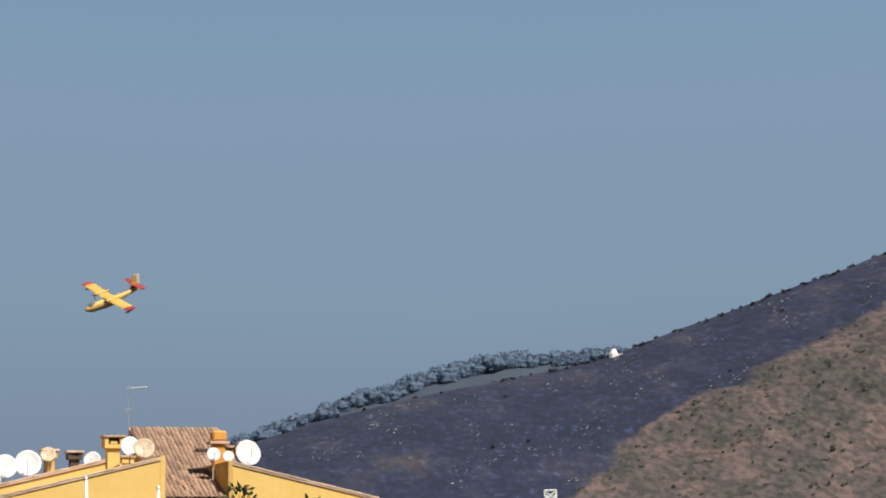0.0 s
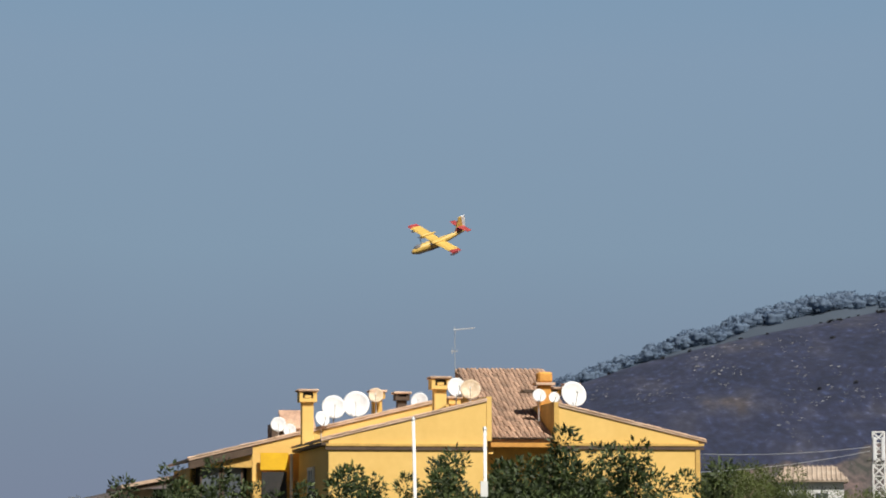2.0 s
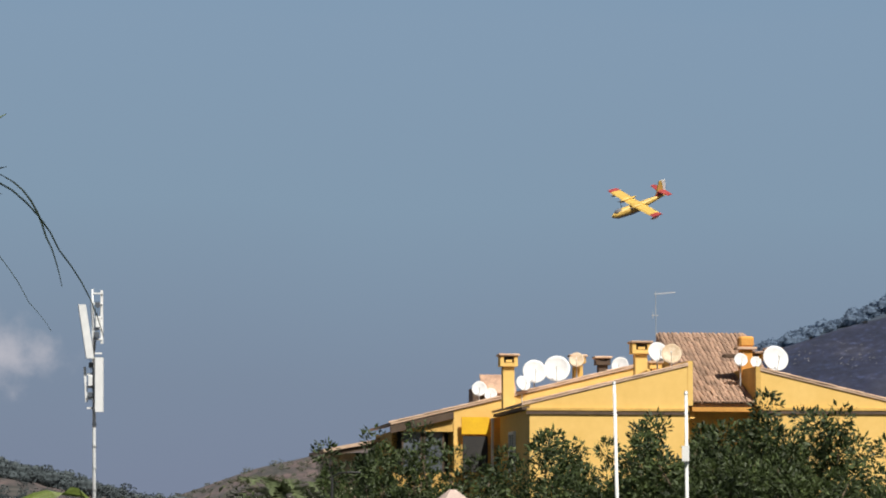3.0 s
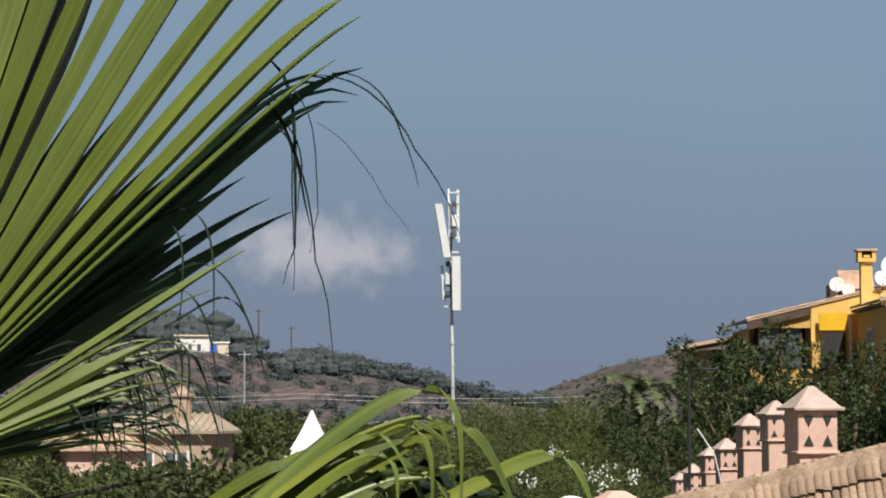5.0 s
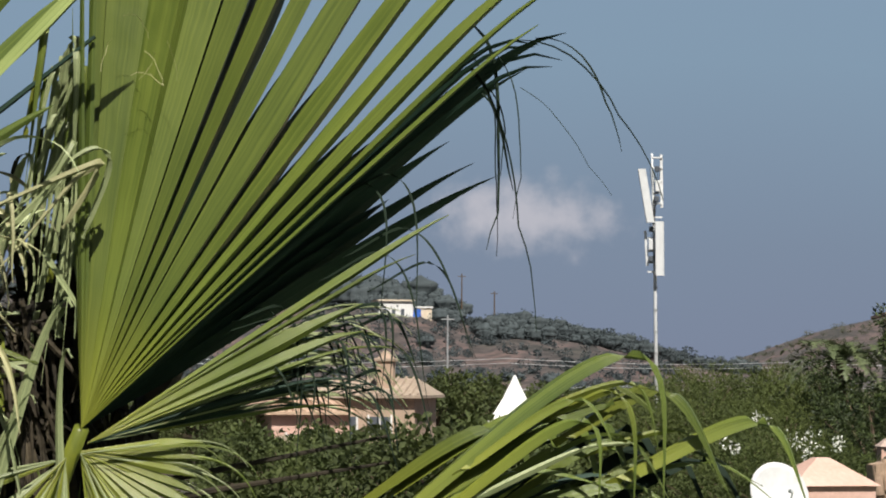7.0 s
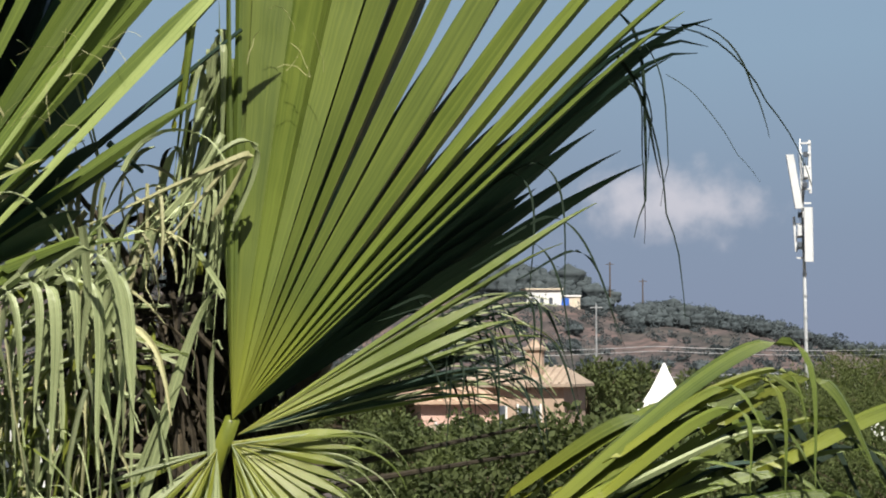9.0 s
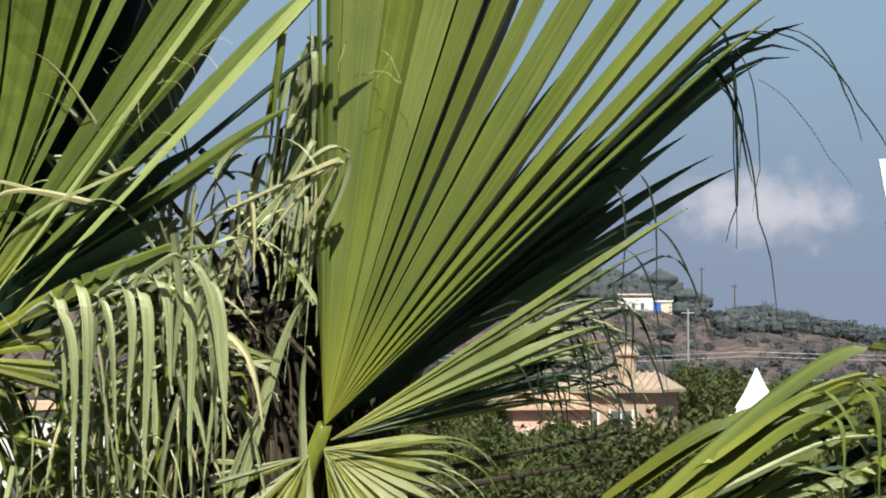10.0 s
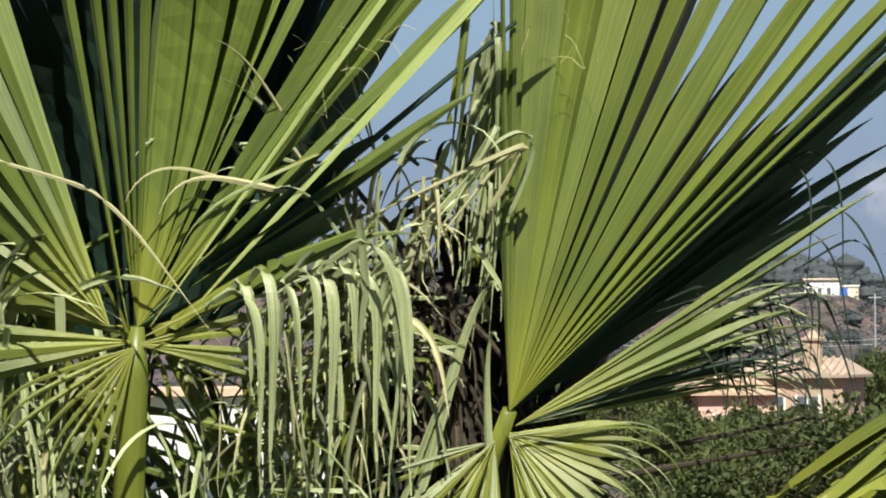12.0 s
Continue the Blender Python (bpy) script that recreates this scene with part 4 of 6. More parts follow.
for row in ((-6.83, 8.0, 10.45, 0.26, 0, 18), (-6.44, 8.0, 10.26, 0.22, 0, 18), (-5.4, 7.3, 10.62, 0.26, 0, -10), (-4.97, 7.6, 11.04, 0.41, 0, 12), (-4.2, 7.6, 11.14, 0.46, 0, 20),
            (-1.95, 7.9, 11.28, 0.30, 0, 30), (-1.73, 2.0, 11.42, 0.33, 0, 5), (0.9, 1.5, 11.16, 0.22, 0, 10), (1.4, 1.5, 11.09, 0.185, 0, 10), (1.94, 1.0, 11.19, 0.42, 0, 5)):
    x, y, z, r, _, turn = row
    satellite_dish(x, y, z, r, M_DISH, "large white satellite dish on the roof edge" if r > 0.35 else "small white satellite dish on the roof edge", -turn + 10)
satellite_dish(-1.39, 1.5, 11.34, 0.33, M_DISH_RUST, "rust stained beige satellite dish on the roof edge", -12)
satellite_dish(-3.45, 8.0, 11.47, 0.26, M_DISH_RUST, "rust stained beige satellite dish beside a chimney", -12)


def roof_aerial():
    a = thing("roof_aerial", BLD @ pose(-0.67, 8.0, 12.4), "thin metal television aerial on the roof ridge", "aerial")
    part("mast", tube(bmesh.new(), [(0, 0, -0.2), (0, 0, 1.48)], 0.011, 6), M_GALV, a)
    bm = tube(bmesh.new(), [(-0.05, 0, 1.36), (0.7, 0.1, 1.44)], 0.014, 6)
    for k in range(7):
        x = 0.05 + 0.1 * k
        tube(bm, [(x, -0.2, 1.37 + 0.1 * x), (x, 0.3, 1.37 + 0.1 * x)], 0.008, 5)
    part("yagi", bm, M_ANT, a)
    bm = tube(bmesh.new(), [(-0.15, 0, 0.62), (0.1, 0, 0.62)], 0.012, 6)
    tube(bm, [(-0.1, 0, 0.5), (-0.1, 0, 0.75)], 0.01, 6)
    part("bracket", bm, M_GALV, a)


roof_aerial()


def pole(az0, el0, az1, el1, d, i):
    base, top = bearing(az1 + (az1 - az0) * 1.5, d).translation, bearing(az0, d, rise(el0, d)).translation
    p = thing("flag_pole", Matrix.Translation(base), "slim white painted metal pole among the trees", "pole", "white poles")
    tube_bm = tube(bmesh.new(), [(0, 0, 0), (top - base) * 0.5, top - base], [0.05, 0.042, 0.035], 8)
    part("shaft", tube_bm, M_WHITE, p, smooth=True)
    k = (top - base)
    part("cap", tube(bmesh.new(), [k, k + Vector((0, 0, 0.06))], [0.05, 0.03], 8), M_GALV, p)
    if i:
        q = k * 0.86
        part("floodlight", boxed(q.x - 0.1, q.x + 0.05, q.y - 0.12, q.y - 0.04, q.z - 0.2, q.z + 0.12), M_WHITE, p)


pole(1.54, 2.59, 1.61, 0.4, 62.0, 0)
pole(2.92, 2.4, 2.93, 0.4, 62.0, 1)


# ------------------------------------------------------------------ telephone mast
def cell_mast():
    D = 110.0
    m = thing("antenna_mast", bearing(-8.47, D), "tall white mobile phone mast with panel antennas", "mast")

    def at(az, el):
        return (D * math.tan(radians(az + 8.47)), rise(el, D))

    zt = rise(4.38, D)
    part("pole", tube(bmesh.new(), [(0.12, 0, 0), (0.0, 0, rise(1.9, D)), (-0.12, 0, zt)], [0.08, 0.062, 0.035], 12), M_ANT, m, smooth=True)
    for k in range(5):
        z = rise(0.1 + 0.42 * k, D)
        part("flange", tube(bmesh.new(), [(0.06 - 0.012 * k, 0, z), (0.06 - 0.012 * k, 0, z + 0.05)], 0.088, 12), M_GALV, m)

    def panel(az0, el0, az1, el1, w, y, label):
        (x0, z0), (x1, z1) = at(az0, el0), at(az1, el1)
        bm = bmesh.new()
        out = []
        for (x, z) in ((x0, z0), (x1, z1)):
            out.append([bm.verts.new((x + dx * w, y + dy, z)) for dx, dy in ((-0.5, -0.05), (-0.42, -0.12), (0.42, -0.12), (0.5, -0.05), (0.5, 0.06), (-0.5, 0.06))])
        for k in range(6):
            bm.faces.new((out[0][k], out[0][(k + 1) % 6], out[1][(k + 1) % 6], out[1][k]))
        bm.faces.new(out[0][::-1])
        bm.faces.new(out[1])
        bmesh.ops.recalc_face_normals(bm, faces=bm.faces)
        part("panel_antenna", bm, M_ANT, m, label)

    panel(-8.73, 4.07, -8.56, 3.04, 0.30, -0.35, "long tilted panel antenna")
    panel(-8.39, 3.06, -8.38, 2.02, 0.34, -0.35, "long upright panel antenna")
    panel(-8.355, 4.36, -8.34, 3.34, 0.11, 0.1, "narrow panel antenna")
    panel(-8.66, 2.89, -8.62, 2.22, 0.10, 0.1, "narrow panel antenna")
    panel(-8.52, 4.05, -8.50, 3.3, 0.10, 0.3, "narrow panel antenna")
    for e in (4.30, 4.10, 3.85, 3.62, 3.42, 3.15, 2.75, 2.5, 2.28, 2.1):
        z = rise(e, D)
        s = 1 if e > 3.05 else -1
        part("bracket", boxed(-0.28 if s < 0 else -0.1, 0.1 if s < 0 else 0.26, -0.06, 0.06, z - 0.03, z + 0.03), M_ANT, m)
    for az, e, h in ((-8.42, 3.75, 0.42), (-8.44, 3.5, 0.2), (-8.43, 4.08, 0.2), (-8.55, 2.62, 0.4), (-8.55, 2.35, 0.2), (-8.54, 2.92, 0.2)):
        x, z = at(az, e)
        part("radio_unit", boxed(x - 0.09, x + 0.09, -0.2, -0.02, z - h / 2, z + h / 2, bevel=0.02), M_ANT if h > 0.3 else M_GLASS, m)
    bm = bmesh.new()
    for k in range(5):
        x = -0.2 + 0.1 * k
        tube(bm, [(x, -0.08, rise(3.1, D)), (x * 0.5, -0.12, rise(2.6, D)), (0.02, -0.1, rise(2.0, D))], 0.009, 5)
        tube(bm, [(x, -0.08, rise(4.1, D)), (x * 0.4, -0.14, rise(3.6, D)), (-0.04, -0.1, rise(3.0, D))], 0.009, 5)
    part("cables", bm, M_CABLE, m)


cell_mast()


# ------------------------------------------------------------------ lattice tower, wires and roofs below the hill
def lattice_tower():
    D = 230.0
    t = thing("lattice_tower", bearing(10.46, D), "white steel lattice tower below the hill", "tower")
    w, z1 = 0.44, rise(2.31, D)
    for x in (-w, w):
        for y in (-w, w):
            part("leg", tube(bmesh.new(), [(x, y, 0), (x, y, z1)], 0.075, 6), M_WHITE, t)
    bm = bmesh.new()
    n = 18
    for k in range(n):
        za, zb = z1 * k / n, z1 * (k + 1) / n
        for x0, y0, x1, y1 in ((-w, -w, w, -w), (w, -w, w, w), (w, w, -w, w), (-w, w, -w, -w)):
            tube(bm, [(x0, y0, za), (x1, y1, zb)], 0.05, 5)
            tube(bm, [(x1, y1, za), (x0, y0, zb)], 0.05, 5)
            tube(bm, [(x0, y0, zb), (x1, y1, zb)], 0.05, 5)
    part("bracing", bm, M_WHITE, t)
    for x in (-0.3, 0.34):
        part("sector_antenna", boxed(x - 0.14, x + 0.14, -0.66, -0.5, z1 - 2.2, z1 - 0.4, bevel=0.03), M_ANT, t)
    return t


lattice_tower()


def wires():
    for k, (a, b) in enumerate((((5.84, 2.0), (10.3, 2.03)), ((5.84, 1.55), (10.3, 1.95)))):
        D = 150.0
        pts = []
        for i in range(13):
            u = i / 12
            az, el = a[0] + (b[0] - a[0]) * u, a[1] + (b[1] - a[1]) * u - 0.12 * 4 * u * (1 - u)
            pts.append(bearing(az, D + 78 * u, rise(el, D + 78 * u)).translation)
        w = thing("overhead_wire", Matrix(), "thin grey overhead wire across the valley", "wire", "overhead wires")
        part("wire", tube(bmesh.new(), pts, 0.02, 5), M_GALV, w)
    for k, (a, b, el, D) in enumerate(((-18.0, 2.0, 0.42, 300.0), (-18.0, 2.0, 0.33, 300.0), (-20, -4, -0.1, 240.0))):
        pts = [bearing(a + (b - a) * i / 24, D, rise(el - 0.1 * math.sin(math.pi * ((i % 8) / 8)), D)).translation for i in range(25)]
        w = thing("overhead_wire", Matrix(), "thin grey overhead wire across the valley", "wire", "overhead wires")
        part("wire", tube(bmesh.new(), pts, 0.025, 5), M_GALV, w)


wires()


def cottage(az, d, width, depth, eave_el, ridge_el, wall, roof, label, turn=0.0, chimney_x=None, hip=0.25, windows=2):
    h = thing("house", bearing(az, d, 0, turn), label, "house")
    ze, zr = rise(eave_el, d), rise(ridge_el, d)
    part("wall", boxed(-width / 2, width / 2, 0, depth, 0, ze), wall, h)
    bm = bmesh.new()
    o = 0.35
    c = [bm.verts.new(p) for p in ((-width / 2 - o, -o, ze), (width / 2 + o, -o, ze), (width / 2 + o, depth + o, ze), (-width / 2 - o, depth + o, ze))]
    lo = [bm.verts.new((v.co.x, v.co.y, ze - 0.12)) for v in c]
    r = [bm.verts.new(p) for p in ((-width / 2 * (1 - hip), depth / 2, zr), (width / 2 * (1 - hip), depth / 2, zr))]
    for f in ((c[0], c[1], r[1], r[0]), (c[1], c[2], r[1]), (c[2], c[3], r[0], r[1]), (c[3], c[0], r[0]), lo[::-1]):
        bm.faces.new(f)
    for i in range(4):
        bm.faces.new((lo[i], lo[(i + 1) % 4], c[(i + 1) % 4], c[i]))
    roof_ob = part("roof", bm, roof, h)
    bm = bmesh.new()
    n = int(width / 0.28)
    for i in range(n):
        x = -width / 2 - 0.2 + (width + 0.4) * i / max(1, n - 1)
        lim = width / 2 * (1 - hip)
        xt = max(-lim, min(lim, x))
        k = 1 if abs(x) <= lim else (width / 2 + o - abs(x)) / (width / 2 + o - lim)
        tube(bm, [(x, -o, ze + 0.03), (x, -o + (depth / 2 + o) * k, ze + 0.03 + (zr - ze) * k)], 0.07, 5)
    tagged(part("tile_relief", bm, roof, roof_ob), kind="stuff")
    for k in range(windows):
        x = width * ((k + 1) / (windows + 1) - 0.5)
        wdw = part("window", boxed(x - 0.45, x + 0.45, -0.03, 0.05, ze - 2.0, ze - 0.9), M_GLASS, h)
        bm = boxed(x - 0.53, x - 0.45, -0.06, 0.05, ze - 2.08, ze - 0.82)
        box(bm, x + 0.45, x + 0.53, -0.06, 0.05, ze - 2.08, ze - 0.82)
        box(bm, x - 0.45, x + 0.45, -0.06, 0.05, ze - 2.08, ze - 2.0)
        box(bm, x - 0.03, x + 0.03, -0.06, 0.05, ze - 2.0, ze - 0.9)
        part("frame", bm, M_WHITE, wdw)
    if chimney_x is not None:
        c = part("chimney", boxed(chimney_x - 0.35, chimney_x + 0.35, 1.0, 1.7, ze, zr + 0.7, bevel=0.03), wall, h)
        part("chimney_cap", boxed(chimney_x - 0.45, chimney_x + 0.45, 0.9, 1.8, zr + 0.7, zr + 0.85, bevel=0.03), roof, c)
        bm = bmesh.new()
        tube(bm, [(chimney_x, 1.35, zr + 0.85), (chimney_x, 1.35, zr + 1.15)], [0.4, 0.1], 8)
        part("chimney_cowl", bm, wall, c)
    return h


cottage(9.16, 210, 4.6, 5, 1.40, 1.68, M_WHITE, M_TILE_DUSTY, "cream house with a pale tiled roof below the hill")
cottage(11.5, 225, 4.5, 6, 1.25, 1.6, M_CREAM, M_TILE_PALE, "cream house with a pale tiled roof below the hill", 8)
cottage(13.2, 225, 6.5, 6, 1.0, 1.32, M_CREAM, M_TILE_PALE, "cream house with a pale tiled roof below the hill", -8)
cottage(-14.1, 125, 4.4, 6, -0.3, 0.03, M_PEACH, M_TILE_DUSTY, "peach rendered house with a pale tiled roof", -10, 0.75, 0.15)
cottage(-15.1, 118, 3.2, 5, -0.62, -0.35, M_PINK, M_TILE_PALE, "pink rendered house among the bushes", 14)
cottage(-14.6, 108, 5.0, 3, -1.5, -1.1, M_PEACH, M_TILE_DUSTY, "peach rendered house among the bushes", 10)


def thin_aerial(az, el, d):
    a = thing("roof_aerial", bearing(az, d, 0), "thin metal aerial with cross bars above the roofs", "aerial")
    z = rise(el, d)
    part("mast", tube(bmesh.new(), [(0, 0, 0), (0, 0, z)], 0.05, 6), M_GALV, a)
    for k in range(4):
        part("cross_bar", tube(bmesh.new(), [(-0.5 + 0.1 * k, 0, z - 0.4 - 0.55 * k), (0.5, 0, z - 0.5 - 0.5 * k)], 0.05, 6), M_WHITE, a)


thin_aerial(11.67, 2.1, 224)
thin_aerial(11.4, 1.95, 224)


def street_lamp():
    d = 62.0
    s = thing("street_lamp", bearing(-3.9, d), "slim dark street lamp beside the pink house", "lamp")
    z = rise(0.8, d)
    part("pole", tube(bmesh.new(), [(0, 0, 0), (0, 0, z)], [0.05, 0.028], 8), M_CABLE, s)
    part("arm", tube(bmesh.new(), [(0, 0, z), (0.15, -0.1, z + 0.08), (0.4, -0.2, z + 0.1)], 0.02, 6), M_CABLE, s)
    part("lantern", boxed(0.3, 0.6, -0.28, -0.12, z + 0.06, z + 0.11, bevel=0.02), M_CABLE, s)
    s = thing("leaning_pole", bearing(-3.75, 61.0), "white painted pole leaning beside the chimneys", "pole")
    part("shaft", tube(bmesh.new(), [(1.6, 0, 0), (0.35, 0, rise(-0.75, 61)), (0, 0, rise(-0.25, 61))], 0.016, 8), M_WHITE, s)


street_lamp()


def utility_pole(az, el, d, material, radius):
    z = ground_height(az, d)
    u = thing("utility_pole", bearing(az, d, z - 0.5), "thin utility pole on the far slope", "pole", "utility poles")
    h = rise(el, d) - z + 0.5
    part("shaft", tube(bmesh.new(), [(0, 0, 0), (0, 0, h)], [radius, radius * 0.7], 6), material, u)
    part("crossarm", boxed(-0.7, 0.7, -0.06, 0.06, h - 0.5, h - 0.38), material, u)


utility_pole(-11.57, 1.72, 540.0, M_BARK, 0.16)
utility_pole(-12.2, 2.05, 545.0, M_BARK, 0.16)
utility_pole(-12.47, 1.25, 330.0, M_GALV, 0.12)


def blossom():
    """White flowers over the hedge."""
    rng = np.random.default_rng(21)
    cs, rs = [], []
    for az, el, d in ((-5.75, -1.15, 58), (-5.45, -1.02, 58), (-5.2, -1.2, 58), (-6.4, -0.75, 60), (-4.95, -1.3, 57), (-7.0, -1.25, 58), (-5.6, -1.35, 57)):
        for _ in range(3):
            p = bearing(az + rng.normal() * 0.1, d, rise(el + rng.normal() * 0.06, d)).translation
            cs.append(tuple(p))
            rs.append(0.1)
    v, f = leaf_cloud(rng, cs, rs, 16, 0.05, 0.02)
    tagged(big_mesh("blossom", v, f, M_BLOSSOM), "white blossom scattered over the garden hedge", "flowers", kind="stuff")


blossom()


def hut():
    d = 1092.0
    az = 11.72
    z = ground_height(az, d)
    h = thing("hut", bearing(az, d, z - 0.5), "small white hut on the burnt crest", "hut")
    bm = bmesh.new()
    tube(bm, [(0, 0, 0), (0, 0, 1.6), (0, 0, 3.4)], [1.9, 1.8, 0.5], 8)
    part("wall", bm, M_WHITE, h)
    part("annexe", boxed(0.8, 4.0, -1, 1, 0, 1.5, bevel=0.1), M_CREAM, h)


hut()


def white_house():
    d = 520.0
    z = rise(1.05, d)
    top = rise(1.52, d)
    h = thing("villa", bearing(-13.3, d, z, 10), "white flat roofed villa with a blue tarpaulin on the hillside", "house")
    hh = top - z
    part("terrace", boxed(-6.0, 6.5, -1.5, 7, -4.0, 0.0), M_CREAM, h)
    part("wall", boxed(-4.6, 1.4, 0, 6, 0, hh), M_WHITE, h)
    part("wall", boxed(1.4, 5.0, 1.0, 6, 0, hh * 0.72), M_CREAM, h)
    part("roof", boxed(-4.9, 1.7, -0.4, 6.3, hh, hh + 0.25), M_CREAM, h)
    part("parapet", boxed(1.4, 5.2, 0.8, 6.1, hh * 0.72, hh * 0.72 + 0.3), M_WHITE, h)
    part("tarpaulin", prism([(1.5, hh * 0.35), (3.0, hh * 0.3), (2.9, hh * 0.66), (1.7, hh * 0.7)], 0.4, 0.5), M_BLUE, h, "bright blue tarpaulin")
    for x in (-3.6, -2.0, -0.4):
        w = part("window", boxed(x - 0.32, x + 0.32, -0.04, 0.06, hh * 0.4, hh * 0.68), M_GLASS, h)
        part("frame", boxed(x - 0.4, x + 0.4, -0.07, -0.05, hh * 0.68, hh * 0.72), M_WHITE, w)


white_house()


def pavilion(az, el, d, half, label, base_el, material, name="tent"):
    t = thing(name, bearing(az, d), label, "tent")
    z1, z0 = rise(el, d), rise(base_el, d)
    bm = bmesh.new()
    rings = []
    for u, k in ((0, 1.0), (0.3, 0.62), (0.6, 0.33), (0.85, 0.13), (1.0, 0.03)):
        rings.append([bm.verts.new((sx * half * k, sy * half * k, z0 + (z1 - z0) * u)) for sx, sy in ((-1, -1), (1, -1), (1, 1), (-1, 1))])
    rings.insert(0, [bm.verts.new((sx * half, sy * half, z0 - 0.35)) for sx, sy in ((-1, -1), (1, -1), (1, 1), (-1, 1))])
    for a, b in zip(rings, rings[1:]):
        for k in range(4):
            bm.faces.new((a[k], a[(k + 1) % 4], b[(k + 1) % 4], b[k]))
    part("canopy", bm, material, t)
    for sx in (-1, 1):
        for sy in (-1, 1):
            part("leg", tube(bmesh.new(), [(sx * half * 0.96, sy * half * 0.96, 0), (sx * half * 0.96, sy * half * 0.96, z0)], 0.05, 8), M_WHITE, t)


pavilion(-11.17, 0.1, 105, 1.2, "pointed white canvas pavilion tent", -0.95, M_WHITE)
satellite_dish(0, 0, rise(-2.14, 38), 0.40, M_DISH, "white satellite dish on a pole beside the pink house", 25, 22, bearing(-6.08, 38), rise(-2.14, 38) - 0.64)


# ------------------------------------------------------------------ pink roof with ornamental chimneys
def pink_chimney(az, el, d, w, body_el):
    zt = rise(el, d)
    c = thing("ornamental_chimney", bearing(az, d, 0, 20), "pink rendered chimney with pyramid cap and triangular vents", "chimney", "pink chimneys")
    zb = rise(body_el, d)
    cap = w * 0.42
    body_top = zt - cap - w * 0.06
    part("shaft", boxed(-w * 0.36, w * 0.36, -w * 0.36, w * 0.36, zb - 3.0, body_top - w * 0.82, bevel=0.01), M_PINK, c)
    part("collar", boxed(-w * 0.44, w * 0.44, -w * 0.44, w * 0.44, body_top - w * 0.84, body_top - w * 0.78, bevel=0.01), M_PINK, c)
    head = part("head", boxed(-w * 0.40, w * 0.40, -w * 0.40, w * 0.40, body_top - w * 0.8, body_top, bevel=0.012), M_PINK, c)
    for x in (-0.19, 0.19):
        for k, z in enumerate((0.2, 0.58)):
            s = 1 if k else -1
            zz = body_top - w * z
            part("vent", prism([(w * (x - 0.1), zz - s * w * 0.1), (w * (x + 0.1), zz - s * w * 0.1), (w * x, zz + s * w * 0.11)], -w * 0.42, -w * 0.395), M_DARK, head)
    part("cornice", boxed(-w * 0.52, w * 0.52, -w * 0.52, w * 0.52, body_top, body_top + w * 0.07, bevel=0.01), M_PINK_CAP, c)
    bm = bmesh.new()
    b4 = [bm.verts.new((sx * w * 0.48, sy * w * 0.48, body_top + w * 0.06)) for sx, sy in ((-1, -1), (1, -1), (1, 1), (-1, 1))]
    t4 = [bm.verts.new((sx * w * 0.05, sy * w * 0.05, zt)) for sx, sy in ((-1, -1), (1, -1), (1, 1), (-1, 1))]
    for k in range(4):
        bm.faces.new((b4[k], b4[(k + 1) % 4], t4[(k + 1) % 4], t4[k]))
    bm.faces.new(t4)
    bm.faces.new(b4[::-1])
    part("pyramid_cap", bm, M_PINK_CAP, c)


for row in ((-1.58, 0.56, 50, 0.86, -0.73), (-2.25, 0.28, 56, 0.58, -0.8), (-2.75, 0.03, 62, 0.56, -0.9), (-3.19, -0.44, 64, 0.52, -1.0), (-3.50, -0.60, 65, 0.44, -1.1), (-3.83, -0.93, 66, 0.44, -1.3), (-4.07, -1.08, 67, 0.4, -1.4)):
    pink_chimney(*row)


def pink_house():
    h = thing("pink_house", bearing(-2.3, 46.0, 0, 22), "pink house with a pale barrel tiled roof", "house")

    def line(x):
        return 4.80 + 0.222 * (x + 1.47)

    part("wall", boxed(-0.6, 2.2, 0.4, 3, 0, line(-1.3) - 0.9), M_PINK, h)
    part("roof", prism([(-1.55, line(-1.55) - 1.0), (2.4, line(2.4) - 1.0), (2.4, line(2.4) - 0.05), (-1.55, line(-1.55) - 0.05)], 0.35, 0.75), M_TILE_WORN, h)
    me = barrel_tile(0.5, 0.075)
    me.materials.append(M_TILE_WORN)
    rng = random.Random(9)
    for i in range(28):
        x = -1.5 + 0.14 * i
        for k in range(2):
            ob = new("roof_tile", me)
            ob.parent = h
            ob.matrix_local = pose(x, 0.16 + 0.12 * k, line(x) - 0.98 + 0.47 * k + rng.uniform(-0.03, 0.03), 70, 0, rng.uniform(-4, 4))
    part("gutter", tube(bmesh.new(), [(-1.55, 0.1, line(-1.55) - 1.0), (2.4, 0.1, line(2.4) - 1.0)], 0.05, 6), M_FASCIA, h)
    return h


pink_house()


def pink_turret():
    d = 40.0
    t = thing("roof_turret", bearing(-5.3, d, 0, 20), "pink pyramid roof turret", "turret")
    z1 = rise(-1.45, d)
    bm = bmesh.new()
    b4 = [bm.verts.new((sx * 0.62, sy * 0.62, z1 - 0.36)) for sx, sy in ((-1, -1), (1, -1), (1, 1), (-1, 1))]
    t4 = [bm.verts.new((sx * 0.09, sy * 0.09, z1)) for sx, sy in ((-1, -1), (1, -1), (1, 1), (-1, 1))]
    for k in range(4):
        bm.faces.new((b4[k], b4[(k + 1) % 4], t4[(k + 1) % 4], t4[k]))
    bm.faces.new(t4)
    part("pyramid_cap", bm, M_PINK, t)
    part("wall", boxed(-0.56, 0.56, -0.56, 0.56, 0, z1 - 0.35), M_PINK, t)


pink_turret()


